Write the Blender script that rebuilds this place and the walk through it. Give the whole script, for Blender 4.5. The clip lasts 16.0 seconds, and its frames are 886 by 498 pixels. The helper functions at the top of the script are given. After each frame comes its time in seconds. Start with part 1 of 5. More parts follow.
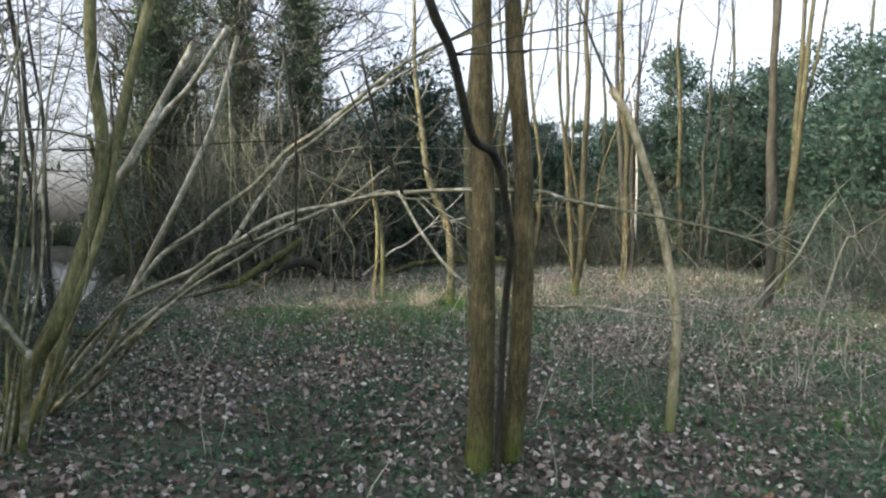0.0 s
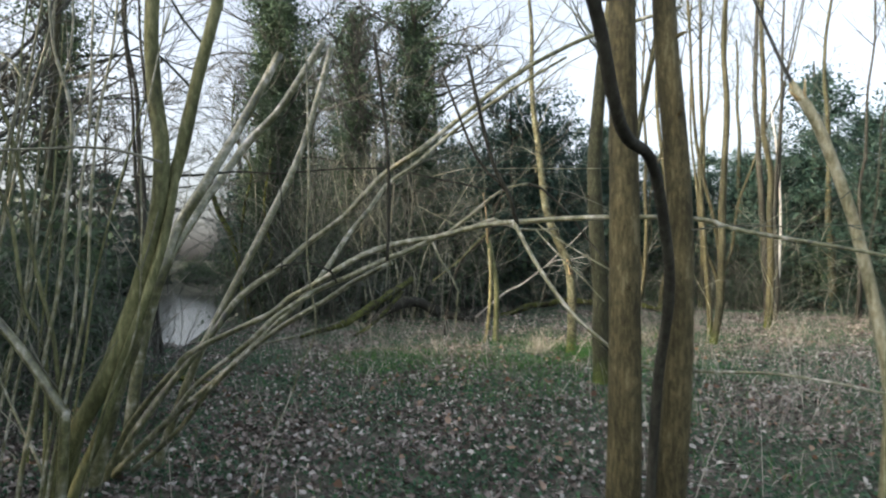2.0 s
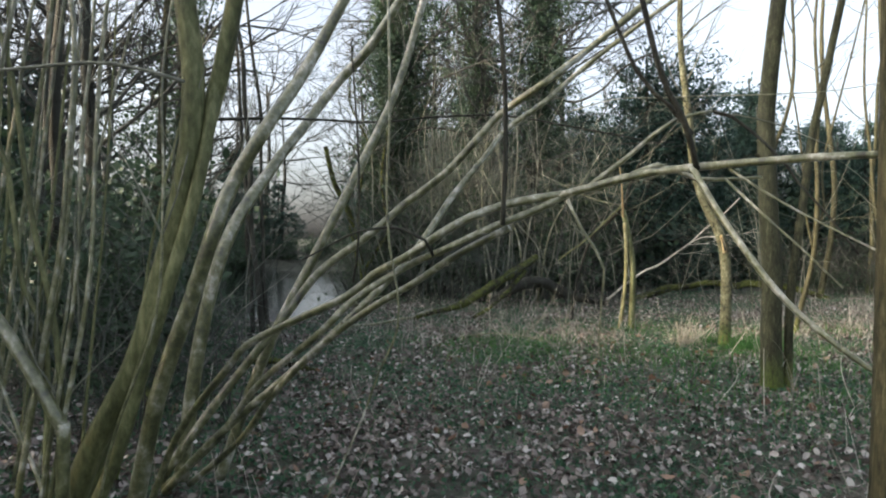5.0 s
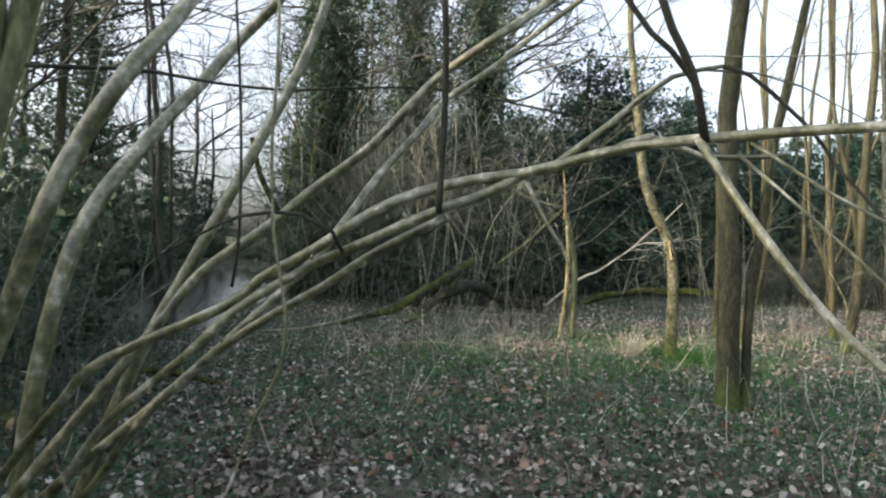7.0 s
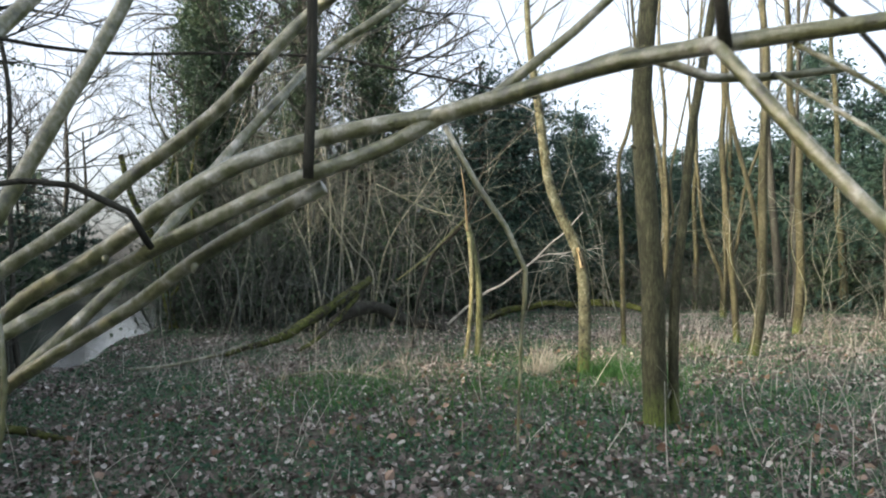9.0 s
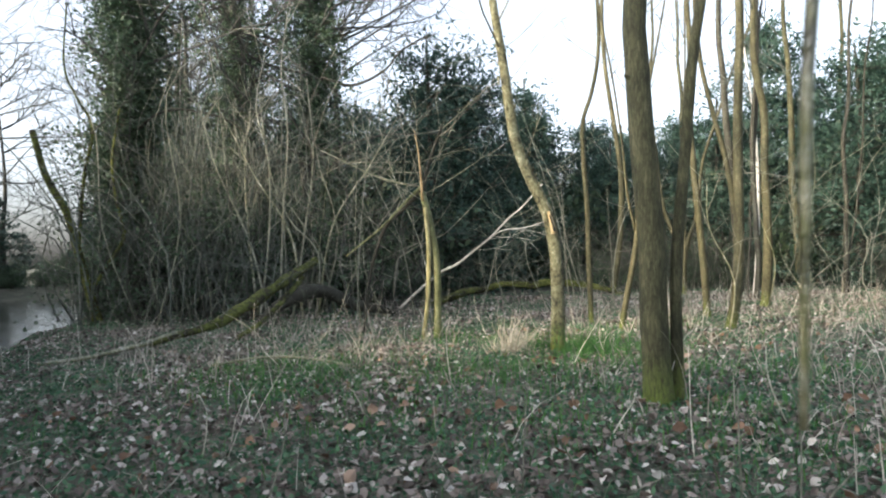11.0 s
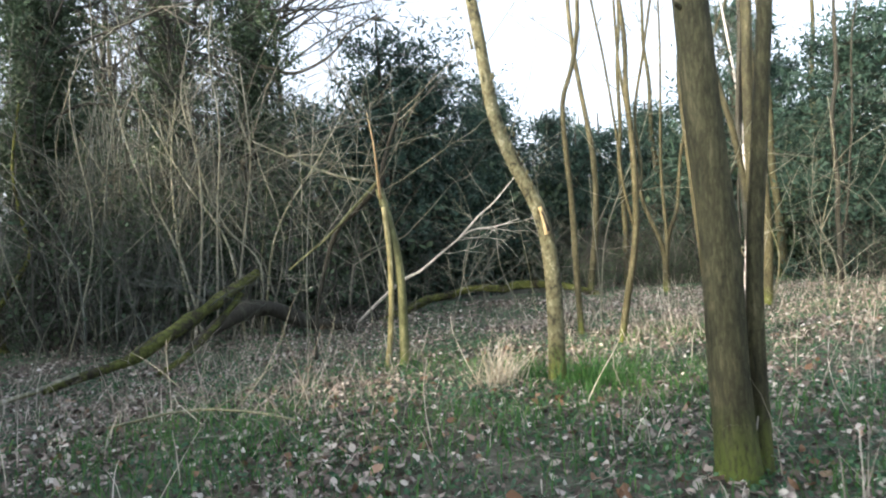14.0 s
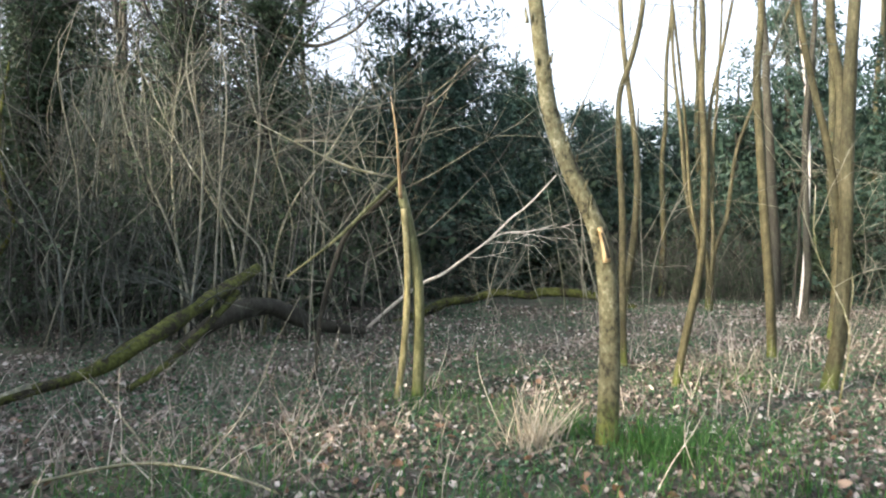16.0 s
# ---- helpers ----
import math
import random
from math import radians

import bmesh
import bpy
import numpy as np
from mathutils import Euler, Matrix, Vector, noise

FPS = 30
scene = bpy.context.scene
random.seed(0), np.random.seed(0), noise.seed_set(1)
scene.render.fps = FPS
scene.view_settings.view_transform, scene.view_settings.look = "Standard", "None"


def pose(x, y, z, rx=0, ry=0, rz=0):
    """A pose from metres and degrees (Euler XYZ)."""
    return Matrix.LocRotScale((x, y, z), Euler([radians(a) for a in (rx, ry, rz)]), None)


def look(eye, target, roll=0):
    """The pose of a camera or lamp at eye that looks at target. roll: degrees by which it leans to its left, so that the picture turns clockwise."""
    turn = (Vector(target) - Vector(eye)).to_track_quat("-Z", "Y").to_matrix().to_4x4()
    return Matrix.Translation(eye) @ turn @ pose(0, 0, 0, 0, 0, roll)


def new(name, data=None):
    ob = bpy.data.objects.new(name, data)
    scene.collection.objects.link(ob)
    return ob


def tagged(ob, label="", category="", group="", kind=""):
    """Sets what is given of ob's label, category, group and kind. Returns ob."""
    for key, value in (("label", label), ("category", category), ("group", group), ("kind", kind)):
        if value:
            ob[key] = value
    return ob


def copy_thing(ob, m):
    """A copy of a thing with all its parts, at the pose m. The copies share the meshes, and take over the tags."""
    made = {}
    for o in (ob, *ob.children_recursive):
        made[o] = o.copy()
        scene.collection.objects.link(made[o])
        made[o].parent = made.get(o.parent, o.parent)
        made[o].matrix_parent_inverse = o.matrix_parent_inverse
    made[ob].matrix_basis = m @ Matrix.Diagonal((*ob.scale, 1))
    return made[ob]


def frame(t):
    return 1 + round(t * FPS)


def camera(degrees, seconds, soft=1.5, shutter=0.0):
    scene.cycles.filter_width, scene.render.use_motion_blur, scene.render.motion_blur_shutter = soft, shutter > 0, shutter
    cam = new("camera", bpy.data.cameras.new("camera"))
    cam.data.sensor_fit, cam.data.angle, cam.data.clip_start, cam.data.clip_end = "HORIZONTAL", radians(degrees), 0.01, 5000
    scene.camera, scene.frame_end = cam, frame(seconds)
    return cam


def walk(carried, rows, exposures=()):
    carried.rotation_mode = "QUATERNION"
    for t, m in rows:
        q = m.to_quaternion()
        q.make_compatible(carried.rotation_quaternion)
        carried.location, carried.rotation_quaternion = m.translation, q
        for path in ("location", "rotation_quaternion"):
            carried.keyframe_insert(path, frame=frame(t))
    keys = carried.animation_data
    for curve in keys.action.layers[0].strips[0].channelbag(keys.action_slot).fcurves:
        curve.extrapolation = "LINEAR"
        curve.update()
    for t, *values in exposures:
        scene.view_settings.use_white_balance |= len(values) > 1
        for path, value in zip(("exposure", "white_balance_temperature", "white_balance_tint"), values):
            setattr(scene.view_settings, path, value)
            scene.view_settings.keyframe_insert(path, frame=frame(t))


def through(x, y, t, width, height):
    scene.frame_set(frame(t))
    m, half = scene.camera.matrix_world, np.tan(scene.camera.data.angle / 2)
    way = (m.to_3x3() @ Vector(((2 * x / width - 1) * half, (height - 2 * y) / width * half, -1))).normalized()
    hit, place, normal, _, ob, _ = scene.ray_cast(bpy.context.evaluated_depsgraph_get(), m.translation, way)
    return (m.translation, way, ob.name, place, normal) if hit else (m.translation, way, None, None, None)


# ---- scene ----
cam = camera(62.7, 16.0, 2.1, 0.4)
METRES, EYE, TILT, LEAN, TURN = 8.4, 1.5, 0.0, 0.0, 0.0
ROWS = [
    (0.0, 0.0, 0.0, 0.0, -0.0, -2.26, 0.04),
    (0.5, -0.0011, 0.0302, -0.0008, 1.61, -1.27, -0.3),
    (1.0, -0.0026, 0.064, -0.0027, 3.8, -0.29, -0.43),
    (1.5, -0.0039, 0.0968, -0.0044, 6.26, 0.23, -0.34),
    (2.0, -0.0065, 0.1308, -0.0025, 9.11, 0.84, -0.12),
    (2.5, -0.0131, 0.1599, -0.0022, 11.92, 1.53, -0.25),
    (3.0, -0.0199, 0.1872, -0.0034, 15.57, 1.58, -0.18),
    (3.5, -0.0255, 0.2109, -0.0049, 18.01, 0.84, 0.42),
    (6.0, -0.0505, 0.3369, -0.013, 18.25, -1.22, -1.18),
    (6.5, -0.0579, 0.3615, -0.0132, 16.34, -1.13, -1.88),
    (7.0, -0.0645, 0.3878, -0.0146, 13.8, -0.57, -1.84),
    (7.5, -0.0683, 0.413, -0.0155, 10.88, -0.13, -0.67),
    (8.0, -0.0722, 0.4431, -0.0177, 8.14, 0.31, -0.04),
    (8.5, -0.0766, 0.4661, -0.0194, 6.5, 0.99, 0.28),
    (9.0, -0.0846, 0.4919, -0.0248, 5.69, 1.23, 0.43),
    (9.5, -0.0943, 0.5206, -0.0329, 5.08, 0.58, 0.43),
    (12.0, -0.1227, 0.6763, -0.0623, -0.83, 0.5, 2.45),
    (12.5, -0.1284, 0.7092, -0.0613, -1.26, 1.47, 2.55),
    (13.0, -0.1301, 0.7447, -0.057, -1.85, 2.17, 3.08),
    (13.5, -0.1293, 0.7783, -0.0509, -2.49, 1.51, 3.62),
    (14.0, -0.1276, 0.8174, -0.0423, -2.11, 0.23, 3.91),
    (14.5, -0.1269, 0.8528, -0.0341, -1.38, -0.6, 3.65),
    (15.0, -0.1288, 0.8949, -0.0254, -0.87, -1.52, 2.69),
    (15.5, -0.1308, 0.9341, -0.0164, -0.67, -1.82, 1.41),
    (16.0, -0.1321, 0.9753, -0.0087, -0.63, -0.95, 0.28),
]
EXPOSURE = [(0.0, 1.95, 6250, 11), (3.0, 1.88, 6250, 8), (6.5, 1.96, 6250, 8), (9.0, 2.04, 6200, 9), (12.0, 2.28, 6120, 8), (16.0, 2.32, 6200, 11)]
walk(cam, [(t, pose(0, 0, EYE, TILT, LEAN, TURN) @ pose(METRES * x, METRES * y, METRES * z, 90 + pitch, roll, yaw)) for t, x, y, z, yaw, pitch, roll in ROWS],
     exposures=EXPOSURE)

# ---- world, sun ----
SUN_AZ, SUN_EL = -122.0, 17.0     # degrees clockwise from +y; low evening sun behind the walker
world = bpy.data.worlds.new("evening_sky")
scene.world = world
world.use_nodes = True
wt = world.node_tree
sky = wt.nodes.new("ShaderNodeTexSky")
sky.sky_type = "NISHITA"
sky.sun_disc = False
sky.sun_elevation, sky.sun_rotation = radians(SUN_EL), radians(SUN_AZ)
sky.air_density, sky.dust_density, sky.ozone_density = 0.7, 5.5, 0.3
wt.nodes["Background"].inputs["Strength"].default_value = 0.15
veil = wt.nodes.new("ShaderNodeHueSaturation")      # thin high haze takes the blue out of the sky
veil.inputs["Saturation"].default_value, veil.inputs["Value"].default_value = 0.45, 1.0
wt.links.new(sky.outputs[0], veil.inputs["Color"])
wt.links.new(veil.outputs[0], wt.nodes["Background"].inputs["Color"])
sun_data = bpy.data.lights.new("sun", "SUN")
sun_data.energy, sun_data.angle, sun_data.color = 2.1, radians(1.5), (1.0, 0.76, 0.47)
sun = new("sun", sun_data)
sd = Vector((math.sin(radians(SUN_AZ)) * math.cos(radians(SUN_EL)), math.cos(radians(SUN_AZ)) * math.cos(radians(SUN_EL)), math.sin(radians(SUN_EL))))
sun.matrix_world = look(sd * 60, (0, 0, 0))


# ---- materials ----
def material(name, colours, scale=6.0, rough=0.85, bump=0.3, stretch=(1, 1, 1), fine=8.0, island=0.0, moss=None, moss_top=0.3, spec=0.3, through=0.0, bump_size=0.02, furrow=0.0):
    """Noise-mixed base colours at two scales with bump; island: spread per leaf or blade; moss: colour that covers the foot."""
    m = bpy.data.materials.new(name)
    m.use_nodes = True
    t = m.node_tree
    n, lk = t.nodes, t.links
    b = n["Principled BSDF"]
    co = n.new("ShaderNodeTexCoord")
    mp = n.new("ShaderNodeMapping")
    mp.inputs["Scale"].default_value = stretch
    lk.new(co.outputs["Object"], mp.inputs[0])
    big = n.new("ShaderNodeTexNoise")
    big.inputs["Scale"].default_value, big.inputs["Detail"].default_value = scale, 6
    small = n.new("ShaderNodeTexNoise")
    small.inputs["Scale"].default_value, small.inputs["Detail"].default_value, small.inputs["Roughness"].default_value = scale * fine, 5, 0.7
    lk.new(mp.outputs[0], big.inputs[0])
    lk.new(mp.outputs[0], small.inputs[0])
    mix = n.new("ShaderNodeMath")
    mix.operation = "MULTIPLY_ADD"
    lk.new(small.outputs[0], mix.inputs[0])
    mix.inputs[1].default_value = 0.55
    half = n.new("ShaderNodeMath")
    half.operation = "MULTIPLY"
    half.inputs[1].default_value = 0.5
    lk.new(big.outputs[0], half.inputs[0])
    lk.new(half.outputs[0], mix.inputs[2])
    val = mix.outputs[0]
    if island:
        geo = n.new("ShaderNodeNewGeometry")
        mi = n.new("ShaderNodeMix")
        mi.inputs[0].default_value = island
        lk.new(val, mi.inputs[2])
        lk.new(geo.outputs["Random Per Island"], mi.inputs[3])
        val = mi.outputs[0]
    height = mix.outputs[0]
    if furrow:
        fm = n.new("ShaderNodeMapping")
        fm.inputs["Scale"].default_value = (1, 1, 0.13)
        lk.new(co.outputs["Object"], fm.inputs[0])
        warp = n.new("ShaderNodeMix")
        warp.data_type = "VECTOR"
        warp.inputs[0].default_value = 0.035
        lk.new(fm.outputs[0], warp.inputs[4])
        lk.new(small.outputs["Color"], warp.inputs[5])
        vo = n.new("ShaderNodeTexVoronoi")
        vo.feature = "DISTANCE_TO_EDGE"
        vo.inputs["Scale"].default_value = furrow
        lk.new(warp.outputs[1], vo.inputs["Vector"])
        ridge = n.new("ShaderNodeMapRange")
        ridge.inputs[1].default_value, ridge.inputs[2].default_value = 0.0, 0.22
        ridge.inputs[3].default_value, ridge.inputs[4].default_value = 0.86, 1.05
        lk.new(vo.outputs["Distance"], ridge.inputs[0])
        mul = n.new("ShaderNodeMath")
        mul.operation = "MULTIPLY"
        lk.new(val, mul.inputs[0])
        lk.new(ridge.outputs[0], mul.inputs[1])
        val = height = mul.outputs[0]
    ramp = n.new("ShaderNodeValToRGB")
    lo, hi = (0.05, 0.95) if island else (0.36, 0.68)
    e = ramp.color_ramp.elements
    e[0].position, e[1].position = lo, hi
    e[0].color, e[1].color = (*colours[0], 1), (*colours[-1], 1)
    for i, c in enumerate(colours[1:-1]):
        x = e.new(lo + (hi - lo) * (i + 1) / (len(colours) - 1))
        x.color = (*c, 1)
    lk.new(val, ramp.inputs[0])
    col = ramp.outputs[0]
    if moss:
        sep = n.new("ShaderNodeSeparateXYZ")
        lk.new(co.outputs["Object"], sep.inputs[0])
        mr = n.new("ShaderNodeMapRange")
        mr.inputs[1].default_value, mr.inputs[2].default_value = moss_top, 0.02
        lk.new(sep.outputs[2], mr.inputs[0])
        mm = n.new("ShaderNodeMath")
        mm.operation = "MULTIPLY"
        lk.new(mr.outputs[0], mm.inputs[0])
        r2 = n.new("ShaderNodeValToRGB")
        r2.color_ramp.elements[0].position, r2.color_ramp.elements[1].position = 0.35, 0.55
        lk.new(small.outputs[0], r2.inputs[0])
        lk.new(r2.outputs[0], mm.inputs[1])
        mx = n.new("ShaderNodeMix")
        mx.data_type = "RGBA"
        lk.new(mm.outputs[0], mx.inputs[0])
        lk.new(col, mx.inputs[6])
        mx.inputs[7].default_value = (*moss, 1)
        col = mx.outputs[2]
    lk.new(col, b.inputs["Base Color"])
    b.inputs["Roughness"].default_value = rough
    b.inputs["Specular IOR Level"].default_value = spec
    if bump:
        bp = n.new("ShaderNodeBump")
        bp.inputs["Strength"].default_value, bp.inputs["Distance"].default_value = bump, bump_size
        lk.new(height, bp.inputs["Height"])
        lk.new(bp.outputs[0], b.inputs["Normal"])
    if through:
        tr = n.new("ShaderNodeBsdfTranslucent")
        lk.new(col, tr.inputs[0])
        ms = n.new("ShaderNodeMixShader")
        ms.inputs[0].default_value = through
        lk.new(b.outputs[0], ms.inputs[1])
        lk.new(tr.outputs[0], ms.inputs[2])
        lk.new(ms.outputs[0], n["Material Output"].inputs[0])
    return m


MOSS = (0.085, 0.12, 0.02)
BARK = material("bark_olive", [(0.015, 0.016, 0.009), (0.038, 0.039, 0.02), (0.068, 0.067, 0.034), (0.115, 0.112, 0.066)], 9, 0.8, 0.5, (1, 1, 0.35), 5, moss=MOSS, moss_top=0.4, bump_size=0.03, furrow=48)
# olive bark again, brighter and warmer for low sun on the twin trunk
BARK_SUN_WARM = material("bark_sun_warm", [(0.024, 0.022, 0.011), (0.058, 0.051, 0.024), (0.104, 0.09, 0.043), (0.175, 0.155, 0.086)], 9, 0.8, 0.5, (1, 1, 0.35), 5, moss=MOSS, moss_top=0.4, bump_size=0.03, furrow=48)
BARK_GREEN = material("bark_green_algae", [(0.03, 0.034, 0.015), (0.11, 0.12, 0.052), (0.26, 0.265, 0.135)], 7, 0.6, 0.6, (1, 1, 0.35), 5, moss=MOSS, moss_top=0.2)
BARK_HAZEL = material("bark_hazel_grey", [(0.02, 0.022, 0.012), (0.06, 0.066, 0.028), (0.13, 0.138, 0.06), (0.25, 0.25, 0.18), (0.52, 0.51, 0.44)], 5, 0.3, 0.8, (1, 1, 0.8), 4, spec=1.0)
BARK_DARK = material("bark_dark_wet", [(0.013, 0.013, 0.01), (0.034, 0.034, 0.026), (0.07, 0.07, 0.053)], 9, 0.8, 0.9, (1, 1, 0.3), 5)
BARK_LOG = material("bark_log_mossy", [(0.01, 0.01, 0.007), (0.032, 0.03, 0.018), (0.08, 0.098, 0.019), (0.14, 0.15, 0.055)], 4, 0.95, 1.0, (1, 1, 1), 5, bump_size=0.06)
# pale yellow stands for low sun on the broken tree's left trunk
BARK_SUN_YELLOW = material("bark_sun_yellow", [(0.1, 0.095, 0.045), (0.24, 0.225, 0.11), (0.42, 0.4, 0.24)], 8, 0.75, 0.5, (1, 1, 0.3), 4)
BARK_LICHEN = material("bark_lichen", [(0.012, 0.012, 0.009), (0.034, 0.035, 0.024), (0.11, 0.11, 0.064), (0.155, 0.155, 0.095), (0.3, 0.305, 0.22)], 7, 0.9, 1.0, (1, 1, 0.7), 5, moss=MOSS, moss_top=0.4, bump_size=0.04)
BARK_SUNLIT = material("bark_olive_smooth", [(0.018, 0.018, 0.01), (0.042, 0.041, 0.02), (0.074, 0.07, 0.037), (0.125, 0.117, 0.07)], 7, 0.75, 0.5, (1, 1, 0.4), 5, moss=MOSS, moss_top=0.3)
BARK_WHITE = material("bark_white_mottled", [(0.2, 0.19, 0.16), (0.6, 0.58, 0.54), (0.76, 0.74, 0.7)], 6, 0.6, 0.4, (1, 1, 2.5), 4)
BARK_PALE = material("bark_pale_peeling", [(0.06, 0.06, 0.03), (0.17, 0.16, 0.09), (0.32, 0.3, 0.2), (0.5, 0.48, 0.38)], 8, 0.7, 0.7, (1, 1, 0.35), 5, moss=MOSS, moss_top=0.5)
WOOD_RAW = material("wood_broken", [(0.14, 0.095, 0.045), (0.32, 0.235, 0.12), (0.5, 0.41, 0.25)], 14, 0.8, 0.5, (1, 1, 0.1), 4)
WOOD_BLEACHED = material("wood_bleached", [(0.26, 0.24, 0.19), (0.5, 0.48, 0.42), (0.62, 0.6, 0.54)], 9, 0.75, 0.4, (1, 1, 0.3), 4)
TWIG = material("twig_brown", [(0.036, 0.044, 0.038), (0.075, 0.088, 0.075), (0.15, 0.165, 0.145)], 3, 0.8, 0.0)
TWIG_PALE = material("twig_pale", [(0.075, 0.08, 0.062), (0.16, 0.166, 0.13), (0.28, 0.285, 0.235)], 3, 0.8, 0.0)
TWIG_DARK = material("twig_dark", [(0.028, 0.03, 0.027), (0.06, 0.062, 0.055), (0.10, 0.10, 0.09)], 3, 0.9, 0.0)
NEEDLE = material("needles_dark", [(0.013, 0.032, 0.026), (0.028, 0.06, 0.045), (0.05, 0.092, 0.066)], 1.5, 0.55, 0, island=0.55, through=0.25)
IVY = material("ivy_leaves", [(0.022, 0.042, 0.022), (0.043, 0.076, 0.042), (0.075, 0.112, 0.064)], 2, 0.55, 0, island=0.6, through=0.2, spec=0.3)
LITTER = material("leaf_litter_brown", [(0.03, 0.026, 0.022), (0.065, 0.054, 0.046), (0.11, 0.091, 0.08), (0.16, 0.135, 0.12), (0.23, 0.198, 0.18), (0.35, 0.315, 0.29), (0.62, 0.6, 0.57)], 30, 0.6, 0, island=0.85, through=0.12)
HERB = material("herb_leaves", [(0.023, 0.062, 0.037), (0.05, 0.122, 0.066), (0.105, 0.2, 0.097)], 4, 0.45, 0, island=0.7, through=0.3)
GRASS = material("grass_green", [(0.028, 0.085, 0.022), (0.055, 0.15, 0.036), (0.1, 0.22, 0.06)], 3, 0.6, 0, island=0.7, through=0.3)
STRAW = material("grass_dry", [(0.19, 0.17, 0.135), (0.37, 0.34, 0.29), (0.6, 0.57, 0.51)], 4, 0.7, 0, island=0.7, through=0.3)
STRAW_PALE = material("grass_dead_pale", [(0.3, 0.265, 0.2), (0.48, 0.44, 0.35), (0.64, 0.6, 0.51)], 4, 0.7, 0, island=0.7, through=0.3)
SOIL = material("woodland_soil", [(0.022, 0.028, 0.02), (0.052, 0.06, 0.043), (0.09, 0.092, 0.07), (0.16, 0.143, 0.12)], 1.5, 0.95, 0.9, (1, 1, 1), 16, bump_size=0.06)
LEAF_OAK = material("leaf_oak_orange", [(0.07, 0.04, 0.025), (0.15, 0.09, 0.055), (0.25, 0.165, 0.115), (0.37, 0.28, 0.22)], 30, 0.65, 0, island=0.8, through=0.15)
CATKIN = material("catkin_yellow", [(0.3, 0.27, 0.06), (0.5, 0.45, 0.12)], 30, 0.8, 0.3)
WATER = material("pond_water", [(0.008, 0.011, 0.012), (0.014, 0.018, 0.018)], 1.1, 0.015, 0.3, (0.5, 1.6, 1), 2.2, spec=0.8, bump_size=0.07)

# ---- mesh helpers ----
# heights of the woodland floor: x, y, z
KNOLLS = ((0, 0, 0), (0.3, 4.9, -0.17), (1.7, 5.4, -0.18), (-2.75, 4.9, -0.03), (0.45, 10.45, -0.09), (0.13, 13.45, -0.1), (-1.4, 15.3, -0.12), (-5.2, 14.2, -0.12),
          (-3.3, 8.5, -0.14), (-2.7, 7.0, -0.18), (-2.0, 12.3, -0.1), (0.1, 11.6, -0.06), (2.7, 15.1, -0.08), (4.9, 8.3, -0.08), (-2.2, 20, -0.15), (2, 23, -0.05))


def pond_depth(x, y):
    """0 outside the pond, 1 well inside."""
    edge = -7.3 - 0.33 * (y - 15.2) + 0.5 * noise.noise((x * 0.3, y * 0.4, 5.0))
    return min(1.0, max(0.0, min(edge - x, y - 13.7, 39 - y, x + 34) / 1.2))


def ground_z(x, y):
    total, weight = -0.08 * 0.02, 0.02
    for kx, ky, kz in KNOLLS:
        w = 1.0 / (0.4 + (x - kx) ** 2 + (y - ky) ** 2) ** 1.5
        total += kz * w
        weight += w
    z = total / weight + 0.03 * noise.noise((x * 0.9, y * 0.9, 0.0)) + 0.012 * noise.noise((x * 4, y * 4, 3.0))
    far = min(1.0, max(0.0, (math.hypot(x, y - 10) - 16) / 20))
    return z + far * 0.35 * noise.noise((x * 0.06, y * 0.06, 7.0)) - 0.75 * pond_depth(x, y)


def smooth_line(pts, step):
    """Catmull-Rom points along pts, about step apart."""
    pts = [Vector(p) for p in pts]
    ends = [pts[0] * 2 - pts[1], *pts, pts[-1] * 2 - pts[-2]]
    out = []
    for i in range(1, len(ends) - 2):
        a, b, c, d = ends[i - 1:i + 3]
        k = max(1, int((c - b).length / step))
        for j in range(k):
            t = j / k
            out.append(0.5 * (2 * b + (c - a) * t + (2 * a - 5 * b + 4 * c - d) * t * t + (3 * b - a - 3 * c + d) * t ** 3))
    out.append(pts[-1])
    return out


class Geo:
    """Collects vertices and faces of one part."""

    def __init__(self):
        self.v, self.f = [], []

    def tube(self, pts, r0, r1, sides=8, step=0.12, rough=0.06, flare=0.0, split=0.0, bulge=0.0):
        """A tapered, uneven stem. flare: widening at the foot; split: torn top of that length."""
        line = smooth_line(pts, step)
        n = len(line)
        start = len(self.v)
        side = None
        seed = random.random() * 50
        for i, p in enumerate(line):
            d = (line[min(i + 1, n - 1)] - line[max(i - 1, 0)]).normalized()
            if side is None:
                side = d.orthogonal().normalized()
            side = (side - d * side.dot(d)).normalized()
            other = d.cross(side)
            t = i / (n - 1)
            r = r0 + (r1 - r0) * t + bulge * math.sin(math.pi * t)
            if flare:
                r *= 1 + flare * max(0.0, 1 - (p - line[0]).length / (r0 * 3.5)) ** 2
            for k in range(sides):
                a = 2 * math.pi * k / sides
                u = side * math.cos(a) + other * math.sin(a)
                rr = r * (1 + rough * 2 * noise.noise((u.x * 1.3 + seed, u.y * 1.3, (p.length + seed) * 2.2)))
                q = p + u * rr
                if split and i == n - 1:
                    q += d * split * random.random()
                self.v.append(q)
        for i in range(n - 1):
            for k in range(sides):
                a, b = start + i * sides + k, start + i * sides + (k + 1) % sides
                self.f.append((a, b, b + sides, a + sides))
        self.f.append(tuple(start + (n - 1) * sides + k for k in range(sides)))
        self.f.append(tuple(start + sides - 1 - k for k in range(sides)))
        return line

    def mesh(self, name, mat, base=(0, 0, 0), smooth=True):
        me = bpy.data.meshes.new(name)
        base = Vector(base)
        me.from_pydata([Vector(p) - base for p in self.v], [], self.f)
        me.materials.append(mat)
        if smooth:
            me.shade_smooth()
        return me


